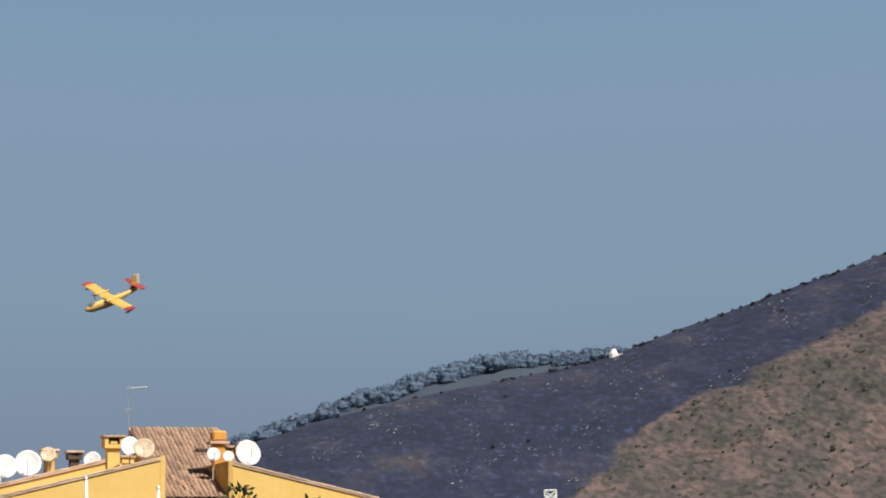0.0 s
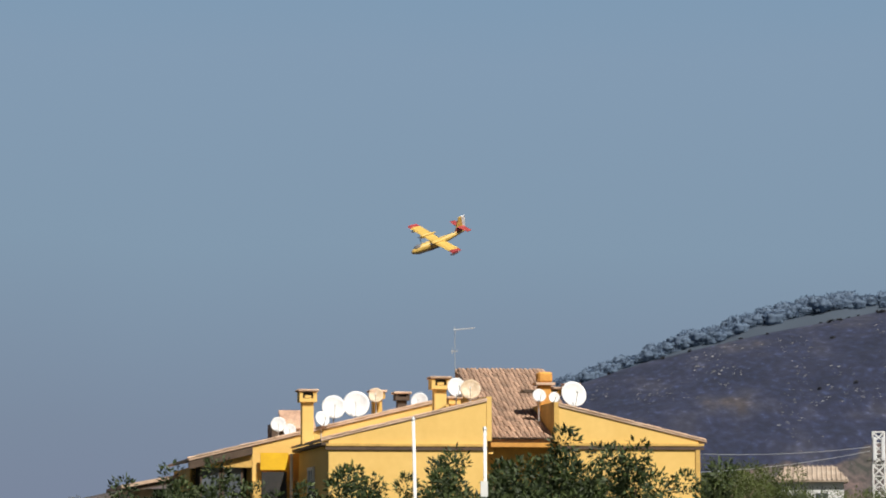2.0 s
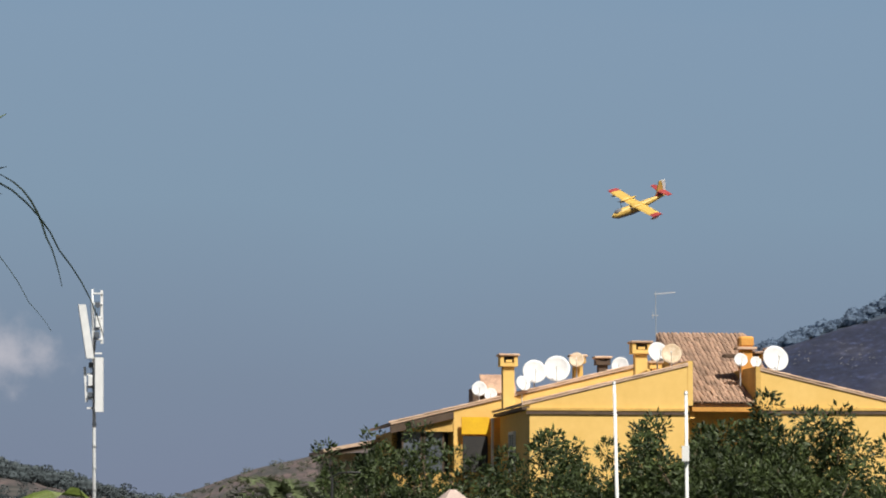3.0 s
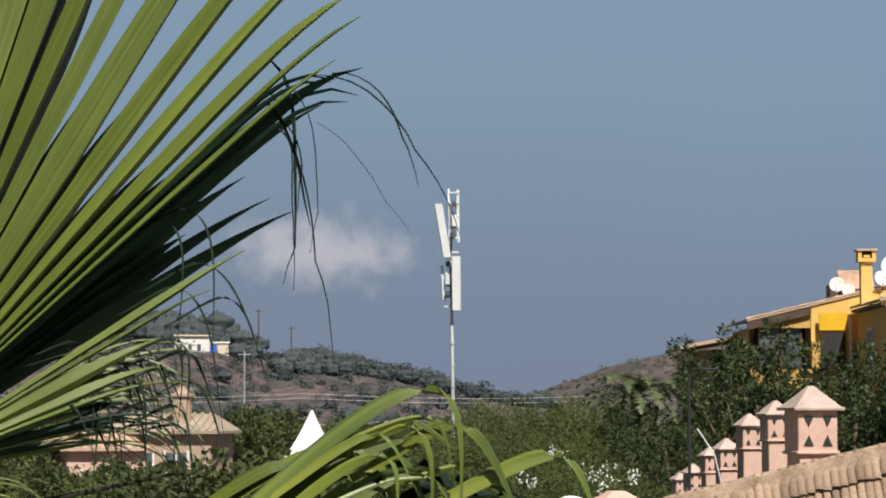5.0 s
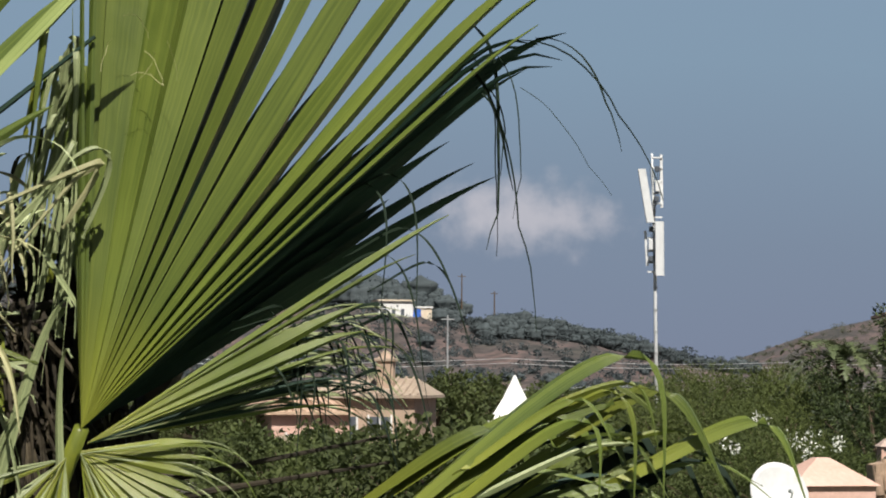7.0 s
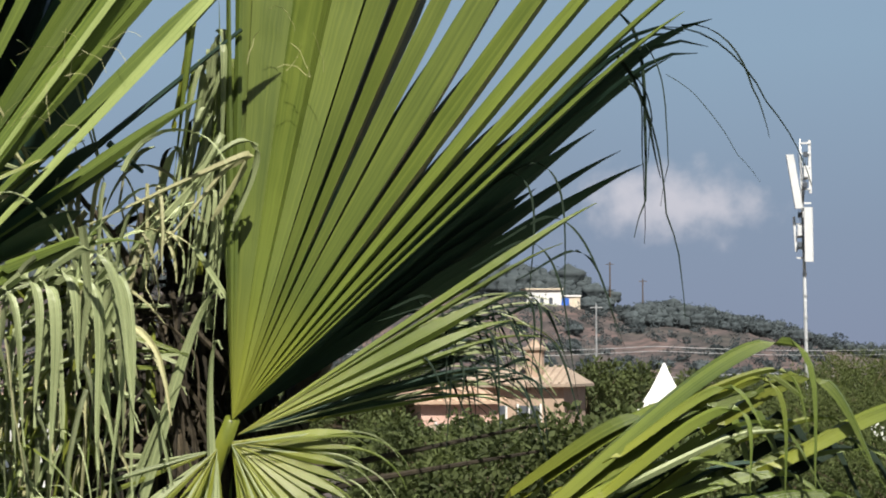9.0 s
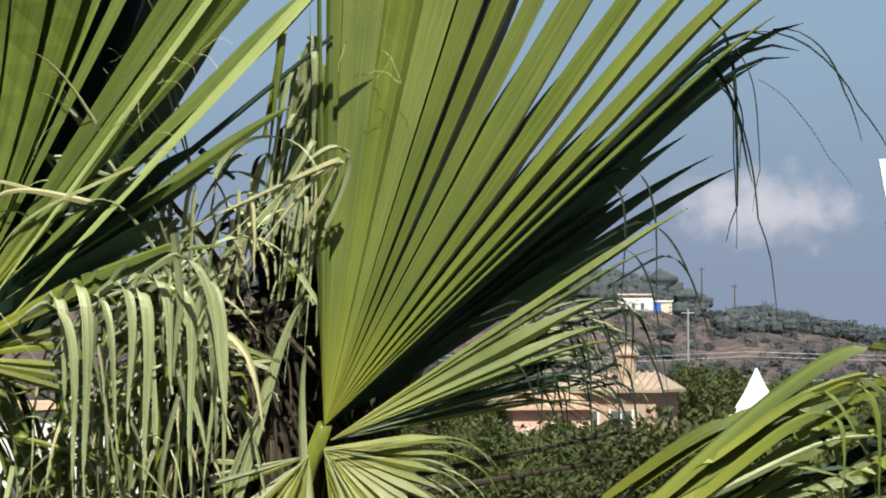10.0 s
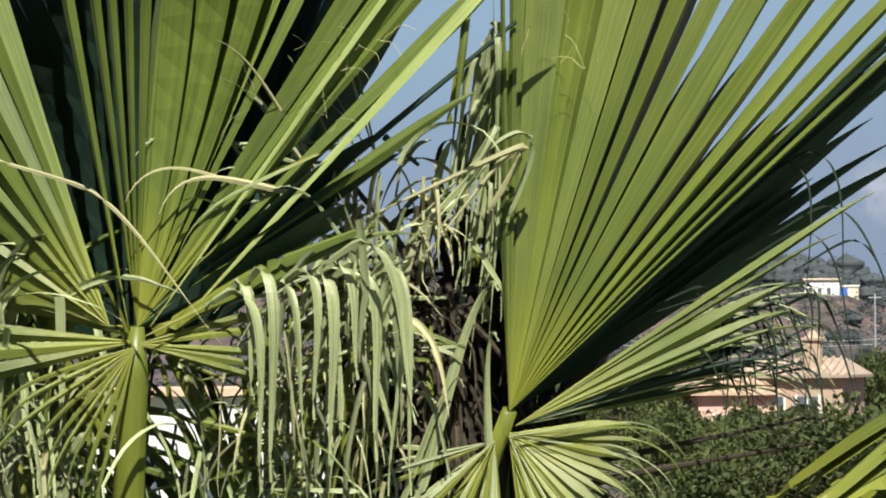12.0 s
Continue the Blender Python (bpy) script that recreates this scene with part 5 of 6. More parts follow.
def white_wall_house():
    h = thing("white_house", bearing(-24.2, 60.0, 0, -6), "white rendered house behind the palm", "house")
    z = rise(-0.62, 60)
    part("wall", boxed(-3.6, 2.0, 0, 6, 0, z), M_WHITE, h)
    part("roof", boxed(-3.8, 2.2, -0.2, 6.2, z, z + 0.15), M_TILE_PALE, h)
    for x in (-2.6, -1.0, 0.6):
        w = part("window", boxed(x - 0.4, x + 0.4, -0.03, 0.05, z - 2.1, z - 1.0), M_GLASS, h)
        part("sill", boxed(x - 0.5, x + 0.5, -0.1, 0.0, z - 2.18, z - 2.1), M_CREAM, w)


white_wall_house()


# ------------------------------------------------------------------ aircraft
def aircraft():
    D = 930.0
    away = bearing(2.02, D, rise(5.99, D))
    f = Vector((-0.859, -0.387, -0.34)).normalized()
    w = Vector((0.50, -0.78, -0.375))
    w = (w - f * w.dot(f)).normalized()
    u = f.cross(w)
    m = away @ Matrix(((f.x, w.x, u.x, 0), (f.y, w.y, u.y, 0), (f.z, w.z, u.z, 0), (0, 0, 0, 1)))
    a = thing("aircraft", m, "yellow and red twin engine water bomber aircraft in flight", "aircraft")

    def hull(name, stations, material, parent, label="", sides=14):
        bm = bmesh.new()
        rings = []
        for x, y, z, ry, rz in stations:
            rings.append([bm.verts.new((x, y + ry * math.cos(t), z + rz * math.sin(t))) for t in [2 * math.pi * k / sides for k in range(sides)]])
        for p, q in zip(rings, rings[1:]):
            for k in range(sides):
                bm.faces.new((p[k], q[k], q[(k + 1) % sides], p[(k + 1) % sides]))
        bm.faces.new(rings[0])
        bm.faces.new(rings[-1][::-1])
        bmesh.ops.recalc_face_normals(bm, faces=bm.faces)
        return part(name, bm, material, parent, label, smooth=True)

    def wing(name, root, tip, chord0, chord1, thick, material, parent, label=""):
        bm = bmesh.new()
        rows = []
        for p, c in ((root, chord0), (tip, chord1)):
            p = Vector(p)
            d = (Vector(tip) - Vector(root)).normalized()
            n = Vector((1, 0, 0)).cross(d).normalized()
            rows.append([bm.verts.new(p + Vector((c * x, 0, 0)) + n * thick * z) for x, z in ((0.5, 0), (0.35, 0.5), (0, 0.55), (-0.5, 0), (0, -0.35), (0.35, -0.4))])
        for k in range(6):
            bm.faces.new((rows[0][k], rows[0][(k + 1) % 6], rows[1][(k + 1) % 6], rows[1][k]))
        bm.faces.new(rows[0])
        bm.faces.new(rows[1][::-1])
        bmesh.ops.recalc_face_normals(bm, faces=bm.faces)
        return part(name, bm, material, parent, label)

    hull("fuselage", [(9.6, 0, 0.0, 0.15, 0.2), (9.0, 0, 0.05, 0.7, 0.75), (7.6, 0, 0.2, 1.15, 1.2), (5.5, 0, 0.35, 1.3, 1.4), (0, 0, 0.4, 1.3, 1.35), (-3, 0, 0.7, 1.1, 1.05), (-7, 0, 1.15, 0.65, 0.7), (-10.0, 0, 1.5, 0.25, 0.45)], M_AIR_Y, a)
    hull("keel", [(9.3, 0, -0.35, 0.4, 0.25), (7.5, 0, -0.65, 1.0, 0.55), (3, 0, -0.8, 1.1, 0.55), (-0.5, 0, -0.7, 1.0, 0.5), (-2.5, 0, -0.2, 0.6, 0.35)], M_AIR_G, a, "dark grey planing hull")
    hull("cockpit_glass", [(8.6, 0, 0.85, 0.3, 0.1), (7.9, 0, 1.15, 0.85, 0.4), (6.9, 0, 1.4, 0.9, 0.4), (6.2, 0, 1.5, 0.6, 0.3)], M_AIR_G, a)
    for s in (-1, 1):
        wg = wing("wing", (1.2, s * 0.0, 2.0), (1.0, s * 12.2, 2.1), 3.5, 3.5, 0.55, M_AIR_Y, a)
        wing("wing_tip", (1.0, s * 12.2, 2.1), (1.0, s * 14.3, 2.15), 3.52, 3.3, 0.56, M_AIR_R, wg, "red painted wing tip")
        fl = hull("float", [(2.6, s * 12.4, 0.9, 0.1, 0.15), (1.6, s * 12.4, 0.8, 0.35, 0.4), (-0.4, s * 12.4, 0.95, 0.1, 0.2)], M_WHITE, a, "white wing float", 10)
        part("float_strut", boxed(0.7, 1.3, s * 12.4 - 0.06, s * 12.4 + 0.06, 1.0, 2.0), M_AIR_R, fl)
        e = hull("engine", [(4.1, s * 3.6, 2.35, 0.3, 0.35), (3.6, s * 3.6, 2.35, 0.55, 0.6), (1.2, s * 3.6, 2.35, 0.55, 0.6), (-1.4, s * 3.6, 2.3, 0.2, 0.25)], M_AIR_Y, a, "", 12)
        bm = tube(bmesh.new(), [(4.1, s * 3.6, 2.35), (4.6, s * 3.6, 2.35)], [0.28, 0.05], 10)
        part("spinner", bm, M_AIR_G, e)
        for k in range(4):
            t = radians(20 + 90 * k)
            bm = prism([(-0.1, 0.1), (0.1, 0.1), (0.13, 1.0), (0.08, 1.95), (-0.08, 1.95), (-0.13, 1.0)], -0.02, 0.02)
            p = part("propeller_blade", bm, M_AIR_G, e)
            p.matrix_local = Matrix.Translation((4.25, s * 3.6, 2.35)) @ Matrix.Rotation(t, 4, "X") @ pose(0, 0, 0, 0, 0, 65)
        wing("tailplane", (-8.6, s * 0.0, 3.2), (-8.9, s * 5.4, 3.2), 2.4, 1.7, 0.3, M_AIR_R, a, "red tailplane")
    bm = prism([(-6.3, 1.3), (-10.2, 1.4), (-10.4, 6.3), (-8.4, 6.3)], -0.16, 0.16)
    fin = part("fin", bm, M_AIR_Y, a)
    part("rudder", prism([(-9.45, 1.5), (-10.3, 1.5), (-10.6, 6.35), (-9.4, 6.35)], -0.2, 0.2), M_WHITE, fin, "white rudder")
    part("fin_band", prism([(-6.2, 1.35), (-9.4, 1.4), (-9.4, 3.1), (-7.2, 3.1)], -0.19, 0.19), M_AIR_R, fin, "red fin base")


aircraft()


# ------------------------------------------------------------------ fan palm
PALM = bearing(-18.54, 6.0)


def lay_uv(ob, per_row, length):
    """u across a strip of three points a row, v along it in metres."""
    me = ob.data
    uv = me.uv_layers.new(name="along")
    idx = np.empty(len(me.loops), np.int32)
    me.loops.foreach_get("vertex_index", idx)
    co = np.stack([(idx % 3) * 0.5, (idx // 3 % per_row) / (per_row - 1) * length], 1).astype(np.float32)
    uv.data.foreach_set("uv", co.ravel())
    return ob


def leaf_segment(parent, origin, low, high, length, split, droop, tilt=0.0, roll=0.0, fold=0.3, crest=0.3, material=None, rng=None, curl=0.0, taper=1.2):
    """One folded blade of a fan leaf between two angles (degrees from level, anticlockwise as seen from the balcony). It widens from the stalk to
    where the blades part, then narrows and hangs. crest: where across the blade the fold runs; roll turns the blade about its own length."""
    rng = rng or random
    mid, half = radians((low + high) / 2), radians((high - low) / 2)
    d = Vector((math.cos(mid), tilt, math.sin(mid))).normalized()
    side0 = Vector((-math.sin(mid), 0, math.cos(mid)))
    p = Vector(origin)
    n = 22
    ds = length / n
    rows = []
    r = 0.0
    sway = rng.uniform(-1, 1) * 0.25 * droop
    for i in range(n + 1):
        u = max(0.0, (r - split) / (length - split))
        w = math.tan(half) * min(r, split) * 2 + 0.002
        if u > 0:
            w = math.tan(half) * split * 2 * (max(0.0, 1 - u ** 1.6) ** taper) + 0.0015
        s = side0.copy()
        q = Matrix.Rotation(radians(roll) * min(1.0, 0.25 + r / split) + curl * u, 3, d)
        s = (q @ (s - d * s.dot(d))).normalized()
        nrm = d.cross(s).normalized()
        if nrm.y > 0:
            nrm = -nrm
        a, b = p - s * w * 0.5, p + s * w * 0.5
        c = a + (b - a) * crest + nrm * w * fold
        rows.append((a, c, b))
        bend = droop * (u ** 2.0) * 5.0 + 0.05 * droop * (r / length)
        d = (d + Vector((sway * u * ds, curl * 0.2 * u * ds, -bend * ds))).normalized()
        p = p + d * ds
        r += ds
    vs = [v for row in rows for v in row]
    fs = []
    for i in range(n):
        k = 3 * i
        fs += [(k, k + 3, k + 4, k + 1), (k + 1, k + 4, k + 5, k + 2)]
    return lay_uv(soup("leaf_segment", vs, fs, material or M_PALM, parent), n + 1, length)


def arched_blade(parent, start, top, end, depth, width, roll=0.0, material=None, blunt=0.0):
    """A blade that climbs from start over top and hangs to end, each (x, z); widest before the top."""
    s, t, e = (Vector((p[0], depth + k, p[1])) for p, k in ((start, 0.05), (top, 0.0), (end, -0.02)))
    rise, fall = t - s, e - t
    u0 = rise.length / (rise.length + fall.length)
    over = (rise.normalized() + fall.normalized() * 0.7).normalized()
    n = 24
    vs, fs = [], []
    for i in range(n + 1):
        u = i / n
        first = u < u0
        k = u / u0 if first else (u - u0) / (1 - u0)
        p0, p1, m0, m1 = (s, t, rise, over * rise.length * 0.55) if first else (t, e, over * fall.length * 0.8, fall)
        h = (2 * k ** 3 - 3 * k ** 2 + 1, k ** 3 - 2 * k ** 2 + k, 3 * k ** 2 - 2 * k ** 3, k ** 3 - k ** 2)
        p = p0 * h[0] + m0 * h[1] + p1 * h[2] + m1 * h[3]
        d = ((p0 - p1) * (6 * k - 6 * k * k) + m0 * (1 - 4 * k + 3 * k * k) + m1 * (3 * k * k - 2 * k)).normalized()
        side = Matrix.Rotation(radians(roll * (1.15 - 0.65 * u)), 3, d) @ d.cross(Vector((0, 1, 0))).normalized()
        back = d.cross(side)
        if back.y > 0:
            back = -back
        w = width * (0.75 + 0.25 * math.sin(math.pi * min(1.0, u * 1.6))) * (1 - (1 - blunt) * smooth(max(0.0, (u - 0.5) / 0.5)) * 0.9)
        vs += [p - side * w / 2, p + back * w * 0.28 - side * w * 0.1, p + side * w / 2]
        if i < n:
            j = 3 * i
            fs += [(j, j + 3, j + 4, j + 1), (j + 1, j + 4, j + 5, j + 2)]
    return lay_uv(soup("leaf_segment", vs, fs, material or M_PALM, parent), n + 1, (t - s).length + (e - t).length)


def hanging_strips(parent, name, rows, material, seed, label=""):
    """Loose strips that arch over and hang: (x from, to, z from, to, depth from, to, how many, length, width, lean)."""
    rng = random.Random(seed)
    vs, fs = [], []
    for x0, x1, z0, z1, y0, y1, n, length, width, lean in rows:
        for _ in range(n):
            p = Vector((rng.uniform(x0, x1), rng.uniform(y0, y1), rng.uniform(z0, z1)))
            a = rng.uniform(-1, 1) + lean
            d = Vector((a, rng.uniform(-0.4, 0.4), rng.uniform(-1.4, 0.7))).normalized()
            L, w = length * rng.uniform(0.5, 1.3), width * rng.uniform(0.3, 1.6)
            s = Vector((rng.uniform(0.4, 1) * rng.choice((-1, 1)), rng.uniform(-0.8, 0.8), 0.1)).normalized()
            m, stiff, kink = 12, rng.uniform(3, 26), rng.randrange(4, 12)
            k = len(vs)
            for i in range(m + 1):
                u = i / m
                ww = w * (1 - u ** 2.2) * 0.5 + 0.0008
                side = (s - d * s.dot(d)).normalized()
                vs += [p - side * ww, p + d.cross(side) * ww * 0.5, p + side * ww]
                d = (d + Vector((rng.uniform(-0.09, 0.09) + (rng.uniform(-0.9, 0.9) if i == kink else 0), 0, -stiff * L / m))).normalized()
                p = p + d * (L / m)
                if i < m:
                    j = k + 3 * i
                    fs += [(j, j + 3, j + 4, j + 1), (j + 1, j + 4, j + 5, j + 2)]
    return tagged(lay_uv(soup(name, vs, fs, material, parent, label), 13, 0.4), kind="stuff")


def threads(parent, rows, seed):
    """Fine pale fibres that curl off the blade edges."""
    rng = random.Random(seed)
    bm = bmesh.new()
    for x, y, z, n, size in rows:
        for _ in range(n):
            p = Vector((x + rng.uniform(-1, 1) * size, y, z + rng.uniform(-1, 1) * size))
            d = Vector((rng.uniform(-1, 1), rng.uniform(-0.3, 0.1), rng.uniform(-0.6, 1))).normalized()
            pts = []
            for _ in range(7):
                pts.append(p.copy())
                p = p + d * 0.014
                d = (d + Vector((rng.uniform(-0.5, 0.5), rng.uniform(-0.2, 0.2), rng.uniform(-0.7, 0.3)))).normalized()
            tube(bm, pts, 0.0005, 3)
    return tagged(part("leaf_threads", bm, M_THREAD, parent), kind="stuff")


def stalk(parent, points, radii, label=""):
    return part("frond", tube(bmesh.new(), points, radii, 10), M_PETIOLE, parent, label, smooth=True)


def fan_palm():
    palm = thing("fan_palm", PALM, "fan palm with broad pleated green leaves and hanging strips", "palm tree")
    rng = random.Random(12)
    # trunk with old leaf bases
    bm = bmesh.new()
    tube(bm, [(-0.25, 0.75, 0), (-0.24, 0.75, 2), (-0.22, 0.75, 4), (-0.2, 0.75, 5.4), (-0.18, 0.75, 6.1)], [0.3, 0.24, 0.21, 0.2, 0.10], 16)
    part("trunk", bm, M_PALM_DEAD, palm, smooth=True)
    bm = bmesh.new()
    for k in range(60):
        a, z = k * 2.4, 3.5 + k * 0.042
        c, s = math.cos(a), math.sin(a)
        p = Vector((-0.2 + 0.19 * c, 0.75 + 0.19 * s, z))
        tube(bm, [p, p + Vector((0.05 * c, 0.05 * s, 0.12)), p + Vector((0.12 * c, 0.12 * s, 0.24))], [0.05, 0.04, 0.02], 6)
    tagged(part("leaf_base_fibre", bm, M_PALM_DEAD, palm), kind="stuff")

    # the large leaf in full sun
    h1 = (-0.100, 0.0, 5.900)
    f1 = stalk(palm, [(-0.25, 0.45, 5.45), (-0.17, 0.12, 5.72), h1], [0.03, 0.022, 0.016], "broad pleated fan leaf in full sun")
    # (upper edge, lower edge in degrees, where the fold runs, its depth, parting radius, roll)
    pleats = [(89.6, 86.2, 0.2, 0.3, 0.95, 38), (87.4, 81.6, 0.12, 0.3, 1.3, 24), (83.0, 76.2, 0.10, 0.34, 1.35, -20), (76.8, 72.7, 0.12, 0.42, 1.35, 26), (72.2, 69.2, 0.13, 0.6, 1.25, 8), (68.3, 65.8, 0.16, 0.75, 0.95, 0), (64.8, 62.2, 0.16, 0.7, 0.86, 12),
              (61.5, 56.7, 0.14, 0.6, 0.74, 6), (55.9, 52.5, 0.20, 0.85, 0.80, 0), (51.6, 49.1, 0.22, 0.9, 0.80, -4), (48.2, 45.9, 0.26, 0.95, 0.84, 0), (45.2, 44.2, 0.36, 1.05, 0.86, 0), (43.2, 42.5, 0.4, 1.05, 0.9, 4)]
    for i, (hi, lo, crest, fold, part_at, roll) in enumerate(pleats):
        leaf_segment(f1, h1, lo, hi, min(1.9, rng.uniform(0.90, 0.96) / math.cos(radians((hi + lo) / 2))), part_at, 0.3 if lo > 48 else 0.42, tilt=0.09 - 0.011 * i, roll=roll, fold=fold, crest=crest, material=M_PALM_BROAD, rng=rng, taper=0.62)
    # narrow blades that stand along its upright edge
    for k in range(5):
        a = rng.uniform(84, 95)
        leaf_segment(f1, (h1[0], rng.uniform(-0.02, 0.05), h1[2]), a, a + rng.uniform(0.8, 1.8), rng.uniform(0.6, 1.3), rng.uniform(0.4, 0.6), rng.uniform(0.3, 1.2), tilt=rng.uniform(0.0, 0.12), roll=rng.uniform(-50, 50), fold=0.3, crest=0.4, material=M_PALM, rng=rng)
    # dark blades set behind the folds, painting the shade between the pleats
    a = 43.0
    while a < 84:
        leaf_segment(f1, (h1[0], 0.06, h1[2]), a - 5.0, a + 5.0, rng.uniform(0.80, 0.90) + (0.9 if a > 70 else 0.3 if a > 64 else 0), 0.62 + (0.7 if a > 70 else 0.3 if a > 62 else 0), 0.3, tilt=0.19 - 0.0035 * (92 - a), roll=74, fold=0.03, crest=0.5, material=M_PALM_SHADE, rng=rng)
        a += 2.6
    # its lower half, folded under, with its shade put into the blade colour
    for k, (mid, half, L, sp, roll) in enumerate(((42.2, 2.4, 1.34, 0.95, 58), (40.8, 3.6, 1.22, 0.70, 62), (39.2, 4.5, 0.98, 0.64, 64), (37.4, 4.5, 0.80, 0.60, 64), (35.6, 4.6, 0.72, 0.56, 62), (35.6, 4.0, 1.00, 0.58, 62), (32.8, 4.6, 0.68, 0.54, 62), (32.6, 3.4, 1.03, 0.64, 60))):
        leaf_segment(f1, (h1[0], 0.05 + 0.004 * k, h1[2]), mid - half, mid + half, L, sp, 0.9 if k == 0 else 0.3, tilt=0.14, roll=roll, fold=0.04, crest=0.5, material=M_PALM_SHADE, rng=rng, taper=1.3)
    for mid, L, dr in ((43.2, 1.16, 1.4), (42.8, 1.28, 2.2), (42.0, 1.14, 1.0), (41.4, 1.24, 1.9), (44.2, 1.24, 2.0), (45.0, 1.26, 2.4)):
        leaf_segment(f1, (h1[0], 0.02, h1[2]), mid - 0.7, mid + 0.7, L, 0.95, dr, tilt=0.06, roll=50, fold=0.1, crest=0.5, material=M_PALM_SHADE, rng=rng, taper=1.0)
    # the stiff pale blades along its lower edge
    low = (h1[0] + 0.012, -0.015, h1[2] - 0.03)
    for lo, hi, L, sp, dr, roll, crest in ((32.4, 34.2, 0.86, 0.62, 0.35, 6, 0.35), (30.8, 32.0, 0.76, 0.55, 0.7, 30, 0.6), (26.0, 30.2, 0.62, 0.42, 0.5, -10, 0.3), (22.2, 25.8, 0.60, 0.40, 0.9, -6, 0.25), (20.4, 22.2, 0.66, 0.36, 1.3, 20, 0.5)):
        leaf_segment(f1, low, lo, hi, L, sp, dr, tilt=-0.04, roll=roll, fold=0.3, crest=crest, material=M_PALM_BROAD, rng=rng)
    # blades under the pale ones, painted in the shade colour
    for mid, L in ((18.0, 0.34), (15.0, 0.36), (12.0, 0.34)):
        leaf_segment(f1, (low[0], 0.03, low[2]), mid - 4, mid + 4, L, 0.26, 0.8, tilt=0.1, roll=62, fold=0.05, crest=0.5, material=M_PALM_SHADE, rng=rng)
    # ragged strips into which the lower blades tear: pale above, dark where they turn over and hang
    for k in range(54):
        a = rng.uniform(8, 31)
        leaf_segment(f1, (low[0], rng.uniform(0.03, 0.12), low[2]), a, a + rng.uniform(0.9, 2.0), rng.uniform(0.40, 0.62) + 0.006 * a, rng.uniform(0.24, 0.36), rng.uniform(1.0, 3.8), tilt=rng.uniform(-0.12, 0.12), roll=rng.uniform(-40, 60), fold=0.3, crest=0.5,
                     material=rng.choice((M_PALM_BROAD, M_PALM_OLD, M_PALM_OLD, M_PALM_OLD, M_PALM_SHADE)), rng=rng, curl=rng.uniform(-1.0, 1.0))
    for k in range(30):
        x, z = rng.uniform(0.27, 0.53), rng.uniform(5.97, 6.17)
        arched_blade(f1, (x - rng.uniform(0.05, 0.14), z - rng.uniform(0.0, 0.05)), (x, z), (x + rng.uniform(0.0, 0.09), z - rng.uniform(0.10, 0.30)), rng.uniform(-0.05, 0.1), rng.uniform(0.005, 0.010), rng.uniform(20, 70), M_PALM_TIP)
    for x, z, dx, dz in ((0.50, 6.26, 0.11, -0.36), (0.55, 6.31, 0.17, -0.32), (0.47, 6.40, 0.03, -0.34), (0.52, 6.42, 0.06, -0.36), (0.60, 6.24, 0.10, -0.22)):
        arched_blade(f1, (x - 0.12, z - 0.06), (x, z), (x + dx, z + dz), 0.02, 0.007, 40, M_PALM_TIP)
    for a, b in (((0.11, 5.80), (0.53, 5.885)), ((0.16, 5.77), (0.53, 5.83))):
        part("stem", tube(bmesh.new(), [(a[0] - 0.2, 0.16, a[1] - 0.05), (a[0], 0.12, a[1]), (b[0], 0.1, b[1])], [0.009, 0.007, 0.003], 6), M_PALM_DEAD, f1)
    # the short blades round its stalk
    a = 9.0
    while a > -80:
        st = rng.uniform(5.0, 9.0)
        leaf_segment(f1, (h1[0], -0.02, h1[2] - 0.045), a - st, a, rng.uniform(0.20, 0.30) * (1 - 0.003 * abs(a)) + 0.02, 0.17, 2.0, tilt=-0.22, roll=rng.uniform(-25, 12), fold=0.25, crest=0.3, material=M_PALM_BROAD, rng=rng)
        a -= st * rng.uniform(0.9, 1.15)
    for k in range(34):
        a = rng.uniform(-85, 8)
        leaf_segment(f1, (h1[0], rng.uniform(-0.05, 0.02), h1[2] - 0.05), a, a + rng.uniform(1.5, 3.2), rng.uniform(0.24, 0.40), 0.14, rng.uniform(2.5, 6.0), tilt=rng.uniform(-0.3, 0.1), roll=rng.uniform(-40, 40), fold=0.3, crest=0.5, material=rng.choice((M_PALM_OLD, M_PALM, M_PALM)), rng=rng)
    for k in range(24):
        a = rng.uniform(185, 275)
        leaf_segment(f1, (h1[0] - 0.03, rng.uniform(-0.06, 0.0), h1[2] - 0.06), a, a + rng.uniform(2.0, 4.5), rng.uniform(0.22, 0.40), 0.16, rng.uniform(1.5, 5.0), tilt=rng.uniform(-0.3, 0.0), roll=rng.uniform(-40, 40), fold=0.3, crest=0.5, material=rng.choice((M_PALM_OLD, M_PALM_OLD, M_PALM_BROAD)), rng=rng)
    # stiff straw blades that stand in front of its stalk
    for x0, z0, x1, z1, w in ((-0.30, 5.68, -0.13, 6.16, 0.026), (-0.34, 5.66, -0.20, 5.97, 0.014), (-0.135, 5.62, -0.13, 6.06, 0.018)):
        arched_blade(f1, (x0, z0), (x1, z1), (x1 + 0.012, z1 - 0.02), -0.09, w, 15, M_PALM_OLD, 0.4)

    # the leaf whose stalk stands in view
    h2 = (-0.838, -0.12, 6.075)
    f2 = stalk(palm, [(-0.62, 0.35, 5.0), (-0.80, 0.02, 5.4), (-0.862, -0.09, 5.72), (-0.845, -0.115, 5.98), h2], [0.036, 0.035, 0.033, 0.029, 0.014], "fan leaf on a thick yellow green stalk")
